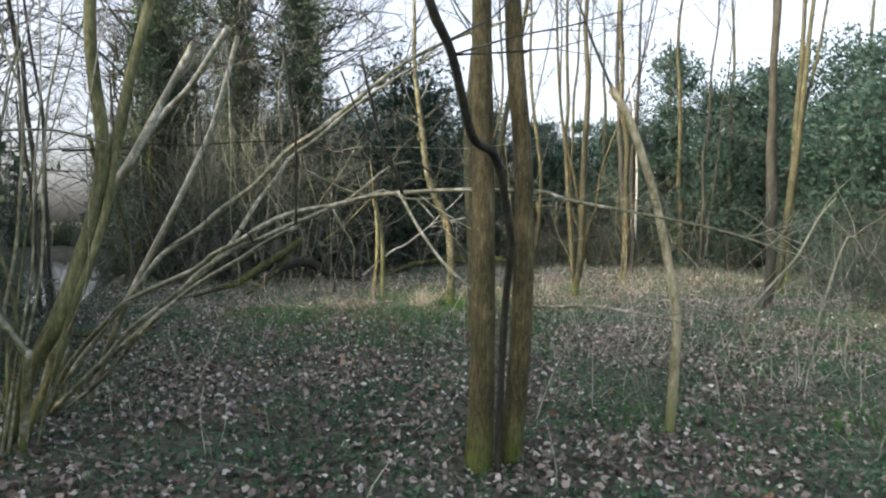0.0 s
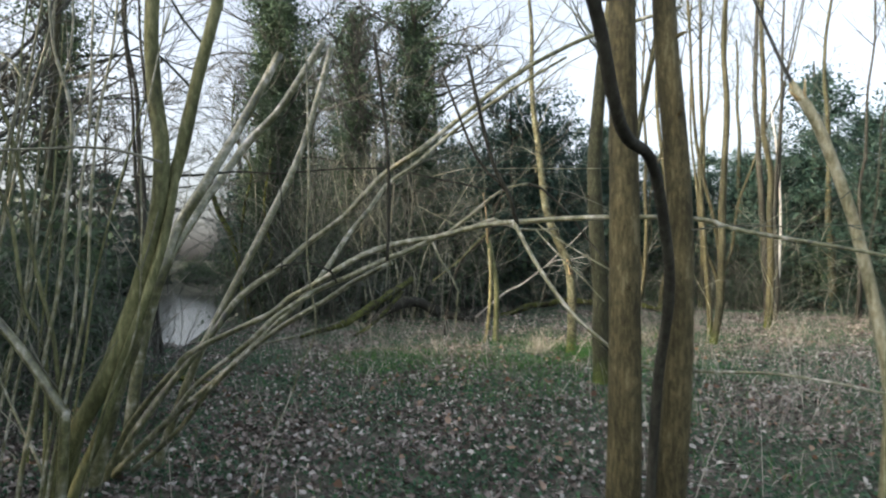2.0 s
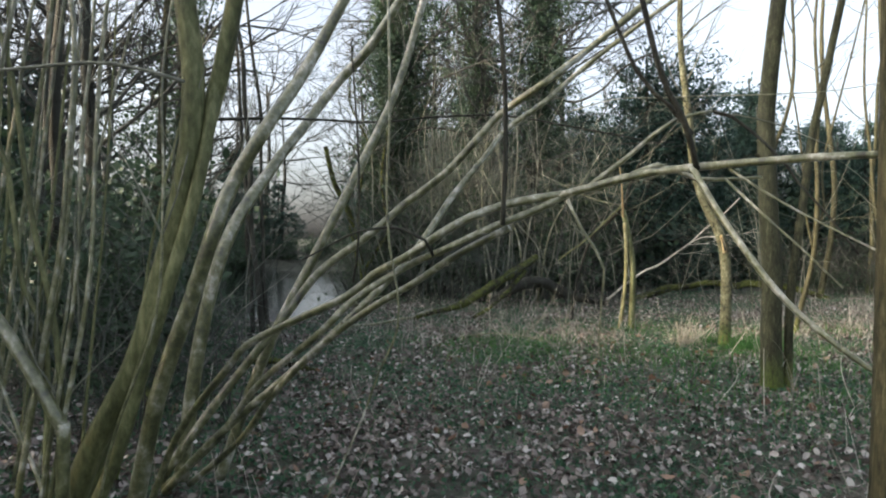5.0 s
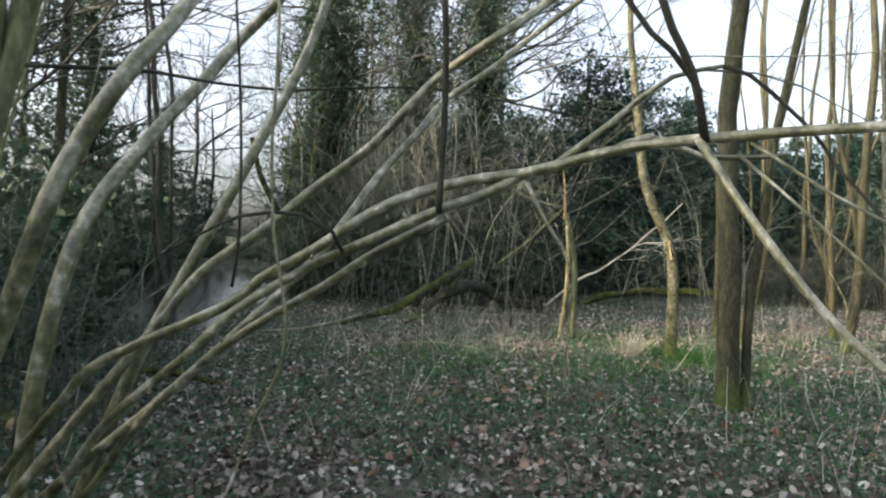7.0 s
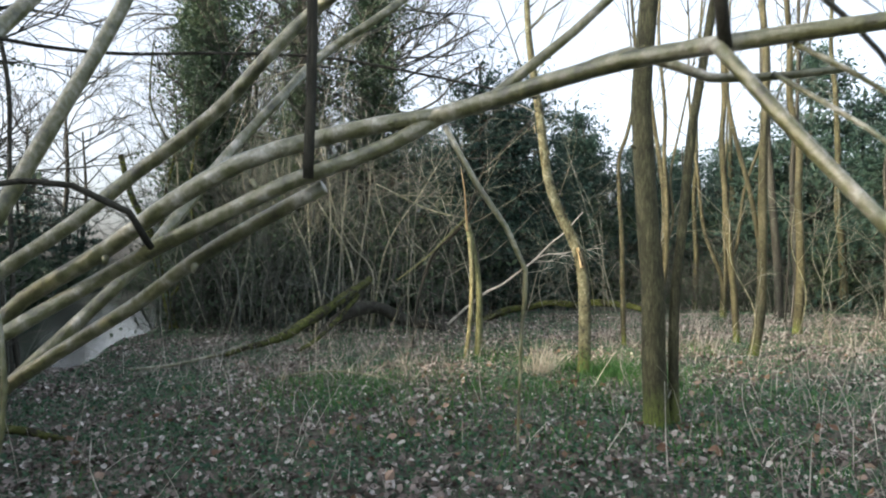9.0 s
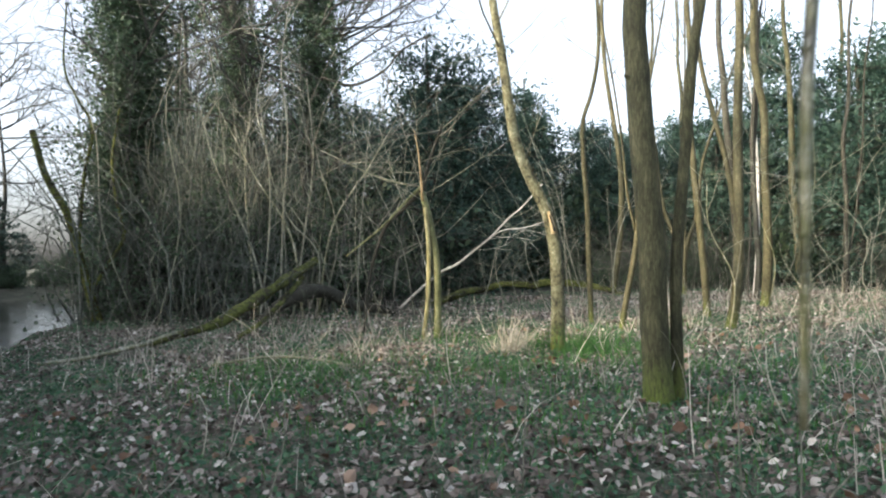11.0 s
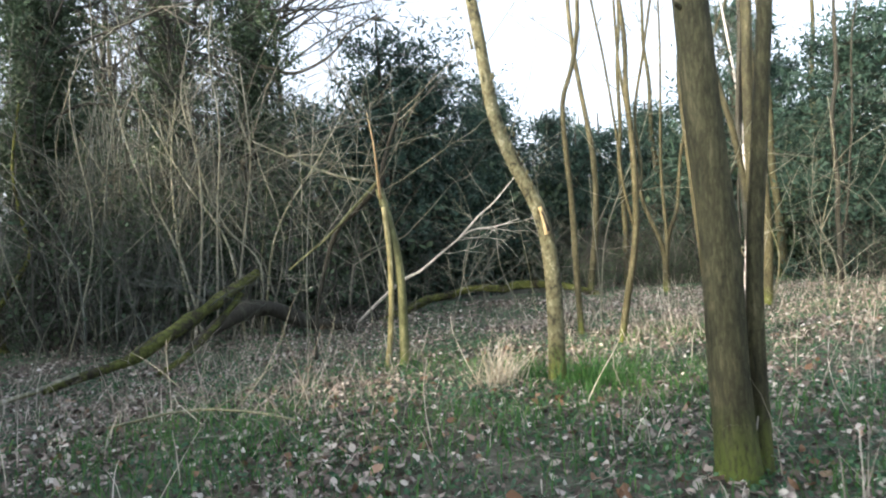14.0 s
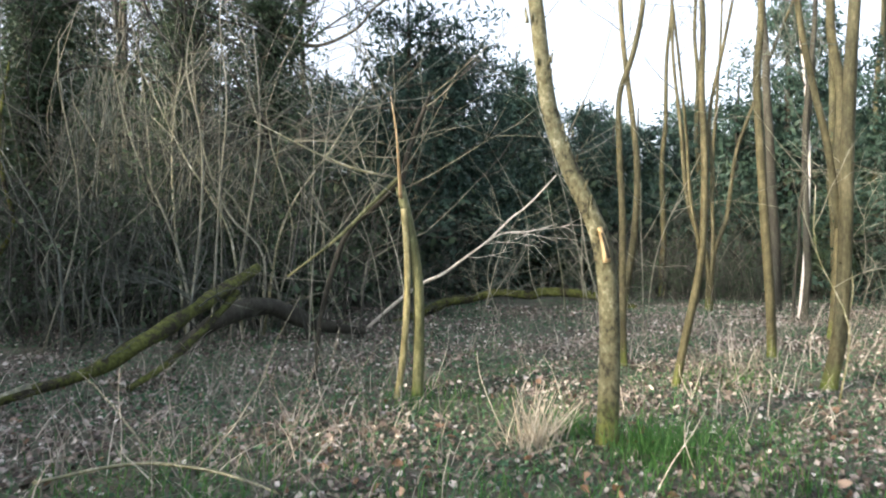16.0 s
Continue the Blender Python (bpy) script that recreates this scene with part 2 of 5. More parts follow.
def thing(name, base, label, category, group="", kind=""):
    ob = new(name)
    ob.empty_display_size = 0.1
    ob.location = base
    return tagged(ob, label, category, group, kind)


def part(name, geo, mat, parent, label="", smooth=True):
    """Links a Geo in world places as one mesh under a thing (or under a part of it)."""
    root = parent
    off = Vector((0, 0, 0))
    while root:
        off += Vector(root.location)
        root = root.parent
    ob = new(name, geo.mesh(name, mat, off, smooth))
    ob.parent = parent
    if label:
        tagged(ob, label)
    return ob


def grow(geo, p, d, length, r, depth, spread=0.7, lift=0.15, kids=4, sides=4, wiggle=0.25):
    """A bent twig that branches depth times."""
    p, d = Vector(p), Vector(d).normalized()
    pts = [p.copy()]
    n = 4
    for i in range(n):
        d = (d + Vector((random.uniform(-1, 1), random.uniform(-1, 1), random.uniform(-1, 1))) * wiggle + Vector((0, 0, lift))).normalized()
        p = p + d * length / n
        pts.append(p.copy())
    geo.tube(pts, r, r * 0.35, sides, max(0.05, length / 4), 0.04)
    if depth:
        for k in range(kids):
            t = random.uniform(0.25, 0.95)
            i = min(n - 1, int(t * n))
            q = pts[i].lerp(pts[i + 1], t * n - i)
            ax = (pts[i + 1] - pts[i]).normalized()
            away = ax.orthogonal().normalized()
            away.rotate(Matrix.Rotation(random.uniform(0, 6.283), 3, ax))
            grow(geo, q, ax + away * spread * random.uniform(0.7, 1.4), length * random.uniform(0.35, 0.65), r * 0.5, depth - 1, spread, lift, kids, 3, wiggle)


def branch(parent, mat, p, d, length, r, depth, *rest, name="branch"):
    """One branch with its twigs as a part."""
    g = Geo()
    grow(g, p, d, length, r, depth, *rest)
    return part(name, g, mat, parent)


def leaf_arrays(c, size, long, flat, rng, curl=0.35):
    """Folded diamond leaves at the points c; flat: 1 lies level, 0 any way."""
    n = len(c)
    up = rng.normal(size=(n, 3))
    up = up * (1 - flat) * 0.9 + np.array((0, 0, 1.0)) * flat + rng.normal(size=(n, 3)) * 0.22
    up /= np.linalg.norm(up, axis=1)[:, None]
    a = rng.normal(size=(n, 3))
    a -= up * (a * up).sum(1)[:, None]
    a /= np.linalg.norm(a, axis=1)[:, None]
    b = np.cross(up, a)
    s = size * rng.uniform(0.55, 1.3, (n, 1))
    h = rng.uniform(-curl, curl * 1.4, (n, 1)) * s
    v = np.stack([c - a * s * 0.5, c + b * s * 0.5 / long + up * h * 0.6 - a * s * 0.08, c + a * s * 0.5 + up * h, c - b * s * 0.5 / long + up * h * 0.5 + a * s * 0.05], 1).reshape(-1, 3)
    i = np.arange(n)[:, None] * 4
    f = np.concatenate([i + np.array((0, 1, 2)), i + np.array((0, 2, 3))], 1).reshape(-1, 3)
    return v, f


def curled_leaves(c, size, long, flat, rng, curl=0.5):
    """Ovate fallen leaves with a folded midrib and a curled tip, at the points c."""
    n = len(c)
    up = rng.normal(size=(n, 3)) * (1 - flat) + np.array((0, 0, 1.0)) * flat + rng.normal(size=(n, 3)) * 0.2
    up /= np.linalg.norm(up, axis=1)[:, None]
    a = rng.normal(size=(n, 3))
    a -= up * (a * up).sum(1)[:, None]
    a /= np.linalg.norm(a, axis=1)[:, None]
    b = np.cross(up, a)
    s = size * rng.uniform(0.45, 1.35, (n, 1))
    fold, roll = rng.uniform(-0.3, curl, (n, 1)), rng.uniform(-0.3, curl, (n, 1))
    w = s * 0.5 / long

    def at(u, k):
        jig = rng.uniform(0.75, 1.2, (n, 1))
        return c + a * s * u + b * w * k * jig + up * (fold * w * abs(k) + roll * s * (u + 0.1) ** 2 * 1.6)

    v = np.stack([at(-0.5, 0), at(-0.22, 0.85), at(-0.2, 0), at(-0.24, -0.8), at(0.14, 1.0), at(0.12, 0), at(0.1, -1.0), at(0.34, 0.6), at(0.33, -0.55), at(0.5, 0)], 1).reshape(-1, 3)
    quad = ((0, 1, 2), (0, 2, 3), (1, 4, 5, 2), (2, 5, 6, 3), (4, 7, 9, 5), (5, 9, 8, 6))
    f = [tuple(q + k for q in face) for k in range(0, n * 10, 10) for face in quad]
    return v, f


def stalk_arrays(c, length, width, droop, rng):
    """Thin dry stalks that rise from c and arch over."""
    n = len(c)
    az = rng.uniform(0, 6.283, n)
    d = np.stack([np.cos(az), np.sin(az), np.zeros(n)], 1)
    w = np.stack([-np.sin(az + 0.5), np.cos(az + 0.5), np.zeros(n)], 1) * width * rng.uniform(0.6, 1.5, (n, 1))
    l = length * rng.uniform(0.35, 1.5, (n, 1))
    e0 = rng.uniform(0.35, 1.5, (n, 1))
    bend = droop * rng.uniform(0.0, 1.0, (n, 1))
    p, rows = c.copy(), []
    for k in range(5):
        t = k / 4
        rows += [p - w * (1 - 0.7 * t), p + w * (1 - 0.7 * t)]
        e = e0 - bend * (t + 0.1)
        p = p + (d * np.cos(e) + np.array((0, 0, 1.0)) * np.sin(e)) * l / 4
        p[:, 2] = np.maximum(p[:, 2], c[:, 2] + 0.01)
    v = np.stack(rows, 1).reshape(-1, 3)
    f = [(k + j, k + j + 1, k + j + 3, k + j + 2) for k in range(0, n * 10, 10) for j in (0, 2, 4, 6)]
    return v, f


def blade_arrays(c, height, width, lean, rng):
    """Bent grass blades or stalks standing at the points c."""
    n = len(c)
    a = rng.uniform(0, 6.283, n)
    d = np.stack([np.cos(a), np.sin(a), np.zeros(n)], 1)
    w = np.stack([-np.sin(a + 0.4), np.cos(a + 0.4), np.zeros(n)], 1) * width * rng.uniform(0.6, 1.4, (n, 1))
    h = height * rng.uniform(0.45, 1.3, (n, 1))
    l = lean * rng.uniform(0.2, 1.6, (n, 1)) * h
    z = np.array((0, 0, 1.0))
    mid, tip = c + d * l * 0.4 + z * h * 0.6, c + d * l * 1.15 + z * h * (1 - 0.25 * np.clip(l / h, 0, 2))
    v = np.stack([c - w, c + w, mid + w * 0.8, mid - w * 0.8, tip], 1).reshape(-1, 3)
    i = np.arange(n) * 5
    f = [q for k in i.tolist() for q in ((k, k + 1, k + 2, k + 3), (k + 3, k + 2, k + 4))]
    return v, f


def sheet(name, v, f, mat, parent=None, base=(0, 0, 0)):
    me = bpy.data.meshes.new(name)
    me.from_pydata((np.asarray(v) - np.asarray(base)).tolist(), [], f if isinstance(f, list) else f.tolist())
    me.materials.append(mat)
    ob = new(name, me)
    ob.parent = parent
    return ob


def scatter(n, x0, x1, y0, y1, rng, keep=None, lift=0.012):
    """Points on the ground in a rectangle; keep: chance to stay, by place."""
    out = []
    for x, y, r in zip(rng.uniform(x0, x1, n), rng.uniform(y0, y1, n), rng.uniform(0, 1, n)):
        if pond_depth(x, y) > 0.25 or keep and r > keep(x, y):
            continue
        out.append((x, y, ground_z(x, y) + lift * r * 2))
    return np.array(out).reshape(-1, 3)


# ---- ground and pond ----
def make_ground():
    near = [i * 0.18 for i in range(-72, 73)]
    xs = [-600, -300, -150, -80, -50, -35, -26, -20, -16] + near + [16, 20, 26, 35, 50, 80, 150, 300, 600]
    ys = [-600, -300, -150, -80, -45, -25, -15, -9, -5, -3] + [-2 + i * 0.18 for i in range(0, 150)] + [26, 28, 31, 35, 40, 50, 70, 110, 200, 350, 600]
    v = [(x, y, ground_z(x, y)) for y in ys for x in xs]
    w = len(xs)
    f = [(j * w + i, j * w + i + 1, (j + 1) * w + i + 1, (j + 1) * w + i) for j in range(len(ys) - 1) for i in range(w - 1)]
    me = bpy.data.meshes.new("ground")
    me.from_pydata(v, [], f)
    me.shade_smooth()
    me.materials.append(SOIL)
    tagged(new("ground", me), "dark woodland floor of soil and rotting leaves", "ground", kind="structure")
    me = bpy.data.meshes.new("pond")
    me.from_pydata([(-36, 10.5, -0.42), (-5.4, 10.5, -0.42), (-11.5, 41, -0.42), (-36, 41, -0.42)], [], [(0, 1, 2, 3)])
    me.materials.append(WATER)
    tagged(new("water", me), "still dark pond water reflecting the pale sky", "pond", kind="structure")


make_ground()


# ---- the hazel stool beside the path ----
def hazel_stool():
    base = (-2.86, 4.94, ground_z(-2.86, 4.94))
    ob = thing("hazel_stool", base, "old many-stemmed hazel with upright olive-green stems", "shrub")
    upright = [
        (0.054, 0.036, [(-2.98, 4.93, 0.0), (-2.86, 4.94, 0.40), (-2.60, 4.95, 0.85), (-2.51, 4.95, 1.10), (-2.39, 4.95, 1.47), (-2.32, 4.95, 1.80), (-2.31, 4.95, 2.12), (-2.36, 4.95, 2.50), (-2.37, 4.95, 3.0), (-2.3, 5.0, 4.6)]),
        (0.046, 0.03, [(-2.96, 5.02, 0.0), (-2.87, 5.02, 0.45), (-2.68, 5.03, 0.85), (-2.52, 5.03, 1.25), (-2.40, 5.03, 1.60), (-2.23, 5.03, 2.1), (-2.14, 5.03, 2.5), (-2.03, 5.03, 2.9), (-1.7, 5.05, 4.2)]),
        (0.032, 0.022, [(-2.85, 4.9, 0.0), (-2.78, 4.9, 0.2), (-2.64, 4.9, 0.5), (-2.50, 4.9, 0.9), (-2.37, 4.9, 1.25), (-2.27, 4.95, 1.67), (-2.22, 5.06, 2.3), (-2.05, 5.14, 3.0)]),
    ]
    for r0, r1, pts in upright:
        g = Geo()
        g.tube(pts, r0, r1, 10, 0.08)
        stem = part("stem", g, BARK_GREEN, ob)
        for k in range(4):
            p = Vector(pts[-1]).lerp(Vector(pts[-2]), random.random())
            branch(stem, TWIG, p, (random.uniform(-1, 1), random.uniform(-0.5, 0.6), 0.8), 0.9, 0.009, 1, 0.8, 0.1, 3)
    # cut side branch and its stub
    for r, pts in [(0.026, [(-2.66, 4.62, 0.65), (-2.90, 4.60, 0.98), (-3.21, 4.58, 1.30), (-3.59, 4.55, 1.61), (-4.0, 4.5, 2.0)]), (0.03, [(-2.78, 4.75, -0.04), (-2.70, 4.66, 0.3), (-2.655, 4.62, 0.67)])]:
        g = Geo()
        g.tube(pts, r, r * 0.85, 9, 0.07)
        part("limb", g, BARK_HAZEL, ob)
    # thin whips: x, z up the stem
    whips = [
        (0.016, [(-3.22, -0.05), (-3.25, 0.26), (-3.32, 1.18), (-3.41, 1.59), (-3.49, 2.24), (-3.55, 2.94)]),
        (0.015, [(-3.4, -0.05), (-3.39, 0.25), (-3.30, 1.30), (-3.21, 1.70), (-3.10, 2.16), (-3.03, 2.50), (-3.10, 2.59), (-3.23, 2.84)]),
        (0.012, [(-3.36, -0.05), (-3.38, 0.25), (-3.34, 0.92), (-3.21, 1.65), (-3.14, 1.99), (-3.07, 2.39), (-2.94, 2.86)]),
        (0.01, [(-3.3, -0.05), (-3.25, 0.26), (-3.14, 0.79), (-3.01, 1.36), (-2.96, 1.78), (-2.87, 2.37), (-2.79, 2.84)]),
        (0.014, [(-3.0, -0.05), (-2.96, 0.29), (-2.84, 0.94), (-2.77, 1.30), (-2.74, 1.64), (-2.72, 2.27), (-2.87, 2.82)]),
        (0.01, [(-2.85, -0.05), (-2.75, 0.56), (-2.64, 1.19), (-2.62, 1.83), (-2.58, 2.24), (-2.58, 2.81)]),
        (0.011, [(-2.82, -0.05), (-2.72, 0.56), (-2.59, 1.20), (-2.57, 1.82), (-2.54, 2.26), (-2.45, 2.80)]),
        (0.017, [(-3.34, -0.05), (-3.36, 0.25), (-3.34, 1.07), (-3.38, 1.42), (-3.45, 1.86), (-3.55, 2.25), (-3.67, 2.56)]),
        (0.013, [(-2.82, -0.05), (-2.84, 0.30), (-2.86, 0.97), (-2.99, 1.19), (-3.10, 1.70), (-3.21, 1.93), (-3.40, 2.65)]),
        (0.015, [(-2.74, -0.05), (-2.75, 0.59), (-2.80, 1.02), (-2.89, 1.30), (-2.98, 1.64), (-3.07, 2.07), (-3.25, 2.64)]),
        (0.007, [(-2.7, -0.05), (-2.56, 0.57), (-2.36, 1.09), (-2.34, 1.63), (-2.34, 2.22)]),
        (0.012, [(-3.5, -0.05), (-3.47, 0.24), (-3.51, 0.77), (-3.63, 1.51), (-3.7, 2.3)]),
        (0.01, [(-2.85, -0.02), (-2.89, 0.30), (-3.03, 0.54), (-3.25, 0.95), (-3.5, 1.5)]),
    ]
    rng = random.Random(4)
    for r, pts in whips:
        y0 = rng.uniform(4.62, 4.78)
        g = Geo()
        line = g.tube([(x, y0 + 0.03 * z, z) for x, z in pts] + [(pts[-1][0] + rng.uniform(-0.2, 0.2), y0 + 0.2, pts[-1][1] + 1.1)], r, r * 0.45, 8, 0.1)
        stem = part("whip", g, rng.choice((BARK_HAZEL, BARK_GREEN, BARK_HAZEL)), ob)
        for j in range(3):
            branch(stem, TWIG_PALE, rng.choice(line[4:]), (rng.uniform(-1, 0.6), rng.uniform(-0.3, 1), 0.9), rng.uniform(0.4, 0.9), 0.0045, 1, 0.7, 0.1, 2, name="twig")
    g = Geo()
    g.tube([(-2.17, 4.72, 2.0), (-2.44, 4.64, 2.07), (-2.83, 4.6, 2.07), (-3.59, 4.6, 2.06)], 0.008, 0.005, 6, 0.1)
    part("twig", g, TWIG_PALE, ob)
    # more whips farther back
    for k in range(11):
        x0, y0 = -3.6 - rng.random() * 1.3, 5.2 + rng.uniform(-0.3, 0.9)
        lean, bow = rng.uniform(-0.1, 0.2), rng.uniform(-0.15, 0.15)
        z0, h = ground_z(x0, y0) - 0.04, rng.uniform(2.8, 4.4)
        r = rng.choice((0.009, 0.011, 0.014, 0.02))
        g = Geo()
        line = g.tube([(x0, y0, z0), (x0 + lean * 0.25 * h + bow * 0.5, y0 + 0.05, z0 + h * 0.25), (x0 + lean * 0.5 * h + bow, y0 + 0.1, z0 + h * 0.5), (x0 + lean * h, y0 + rng.uniform(0, 0.4), z0 + h)], r, r * 0.5, 7, 0.12)
        stem = part("whip", g, rng.choice((BARK_HAZEL, BARK_GREEN)), ob)
        for j in range(2):
            branch(stem, TWIG_PALE, rng.choice(line[4:]), (rng.uniform(-1, 1), rng.uniform(-1, 1), 0.9), rng.uniform(0.4, 0.9), 0.004, 1, 0.7, 0.1, 2, name="twig")
    return ob


def leaning_hazel():
    """Second stool whose long limbs lean over the path."""
    ob = thing("leaning_hazel", (-3.1, 5.8, ground_z(-3.1, 5.8)), "hazel with long pale limbs leaning low over the path", "shrub")
    limbs = [
        (0.028, 0.014, 4, [(-3.25, 5.85, -0.05), (-3.05, 5.9, 0.25), (-2.82, 6.05, 0.62), (-2.58, 6.15, 0.95), (-2.42, 6.25, 1.20), (-2.12, 6.32, 1.43), (-1.96, 6.4, 1.59), (-1.68, 6.4, 1.79), (-1.5, 6.4, 1.97), (-1.36, 6.45, 2.13), (-1.1, 6.4, 2.28), (-0.9, 6.6, 2.49), (-0.44, 6.8, 2.9), (-0.07, 6.9, 3.13), (0.27, 6.95, 3.28), (0.9, 7.1, 3.5)]),
        (0.024, 0.012, 4, [(-3.15, 5.8, -0.05), (-2.8, 5.8, 0.3), (-2.3, 5.9, 0.75), (-1.85, 6.1, 1.23), (-1.72, 6.22, 1.44), (-1.64, 6.42, 1.66), (-1.5, 6.56, 1.88), (-1.42, 6.78, 2.08), (-1.2, 6.85, 2.25), (-0.95, 7.05, 2.52), (-0.5, 7.1, 2.85), (0.0, 7.15, 3.15)]),
        (0.021, 0.018, 0, [(-3.15, 5.7, -0.05), (-2.95, 5.68, 0.35), (-2.62, 5.64, 0.72), (-2.44, 5.62, 0.88), (-1.93, 5.64, 1.12), (-1.82, 5.68, 1.22), (-1.6, 5.64, 1.33), (-1.44, 5.62, 1.43), (-1.29, 5.62, 1.51), (-1.15, 5.68, 1.565), (-1.0, 5.68, 1.595), (-0.86, 5.69, 1.615)]),
        (0.019, 0.016, 0, [(-3.2, 5.85, -0.05), (-2.82, 5.82, 0.27), (-2.5, 5.74, 0.62), (-2.04, 5.56, 0.94), (-1.87, 5.6, 1.11), (-1.63, 5.7, 1.275), (-1.43, 5.6, 1.35), (-1.3, 5.6, 1.41), (-1.18, 5.6, 1.465), (-1.1, 5.64, 1.5), (-0.98, 5.67, 1.55), (-0.87, 5.69, 1.61)]),
        (0.02, 0.015, 0, [(-3.1, 5.95, -0.05), (-2.75, 5.95, 0.25), (-2.45, 5.85, 0.58), (-2.08, 5.78, 0.9), (-1.85, 5.78, 1.06), (-1.6, 5.75, 1.2), (-1.42, 5.7, 1.31), (-1.25, 5.68, 1.4), (-1.12, 5.66, 1.46)]),
        (0.02, 0.006, 8, [(-0.9, 5.69, 1.605), (-0.72, 5.67, 1.65), (-0.55, 5.64, 1.69), (-0.33, 5.57, 1.71), (0.21, 5.45, 1.73), (0.73, 5.38, 1.71), (0.93, 5.33, 1.645), (1.59, 5.30, 1.52), (2.08, 5.30, 1.41), (2.54, 5.30, 1.26)]),
        (0.013, 0.007, 1, [(-0.78, 5.68, 1.63), (-0.68, 5.69, 1.71), (-0.58, 5.7, 1.79), (-0.49, 5.7, 1.87), (-0.4, 5.7, 1.93), (-0.32, 5.7, 1.95), (-0.25, 5.7, 1.96)]),
        (0.014, 0.007, 0, [(-0.6, 5.66, 1.68), (-0.47, 5.68, 1.735), (-0.38, 5.68, 1.705), (-0.31, 5.66, 1.67), (-0.16, 5.64, 1.665), (-0.06, 5.62, 1.67)]),
        (0.0055, 0.003, 0, [(-0.19, 5.54, 1.70), (-0.1, 5.5, 1.63), (0.02, 5.5, 1.55), (0.17, 5.46, 1.46), (0.4, 5.4, 1.33)]),
        (0.0055, 0.003, 0, [(-0.2, 5.62, 1.665), (-0.08, 5.5, 1.53), (-0.02, 5.48, 1.47), (0.06, 5.45, 1.39), (0.2, 5.4, 1.24)]),
        (0.0035, 0.002, 0, [(-0.95, 6.25, 2.08), (-0.79, 6.2, 2.11), (-0.65, 6.2, 2.13), (-0.48, 6.2, 2.12), (-0.29, 6.2, 2.12), (0.05, 6.2, 2.11), (0.36, 6.2, 2.12), (0.8, 6.2, 2.2)]),
        (0.0055, 0.0035, 0, [(-1.5, 5.1, 2.7), (-1.48, 5.1, 1.95), (-1.49, 5.1, 1.62), (-1.475, 5.1, 1.37), (-1.44, 5.1, 1.2), (-1.44, 5.1, 1.04), (-1.52, 5.1, 0.86), (-1.6, 5.1, 0.65), (-1.8, 5.1, 0.2), (-1.9, 5.1, -0.15)]),
        (0.013, 0.004, 5, [(-0.33, 5.55, 1.71), (-0.18, 5.40, 1.44), (0.05, 5.28, 1.14), (0.38, 5.15, 0.91), (0.7, 5.2, 0.88), (1.08, 5.0, 0.9), (1.59, 4.93, 0.81), (1.78, 4.9, 0.7), (1.98, 4.88, 0.39), (2.05, 4.86, 0.1)]),
        (0.007, 0.003, 0, [(-0.86, 5.69, 1.59), (-0.79, 5.65, 1.46), (-0.73, 5.66, 1.37), (-0.69, 5.66, 1.28), (-0.70, 5.66, 1.14), (-0.71, 5.66, 0.9)]),
        (0.046, 0.03, 3, [(-3.1, 5.5, -0.05), (-2.9, 5.45, 0.6), (-2.72, 5.48, 1.1), (-2.6, 5.5, 1.45), (-2.57, 5.62, 1.7), (-2.43, 5.7, 1.98), (-2.36, 6.0, 2.36), (-2.1, 6.2, 3.0)]),
        (0.044, 0.028, 3, [(-3.2, 6.0, -0.05), (-3.1, 6.05, 0.8), (-2.98, 6.15, 1.4), (-2.9, 6.5, 1.85), (-2.84, 6.85, 2.2), (-2.72, 7.05, 2.5), (-2.45, 7.1, 2.8), (-2.1, 7.2, 3.4)]),
        (0.034, 0.022, 3, [(-3.0, 6.1, -0.05), (-2.75, 6.2, 0.7), (-2.5, 6.35, 1.3), (-2.3, 6.5, 1.8), (-2.1, 6.7, 2.4), (-1.9, 6.8, 3.2)]),
    ]
    for r0, r1, bushy, pts in limbs:
        g = Geo()
        line = g.tube(pts, r0, r1, 10, 0.06, 0.07)
        limb = part("limb", g, BARK_HAZEL, ob)
        for k in range(4 if bushy == 0 and r0 > 0.015 else 0):      # stubs
            p = random.choice(line[8:])
            g = Geo()
            g.tube([p, p + Vector((random.uniform(-0.02, 0.02), -0.012, random.choice((-0.032, 0.032))))], 0.010, 0.006, 6, 0.03)
            part("stub", g, BARK_HAZEL, limb)
        for k in range(bushy):
            i = random.randrange(len(line) // 2, len(line) - 1)
            d = (line[i + 1] - line[i]).normalized() + Vector((random.uniform(-0.3, 0.3), random.uniform(-0.2, 0.9), random.uniform(-0.3, 0.7)))
            branch(limb, TWIG_PALE, line[i], d, random.uniform(0.3, 0.8), 0.0042, 1, 0.7, 0.02, 2, 4, 0.18, name="twig")
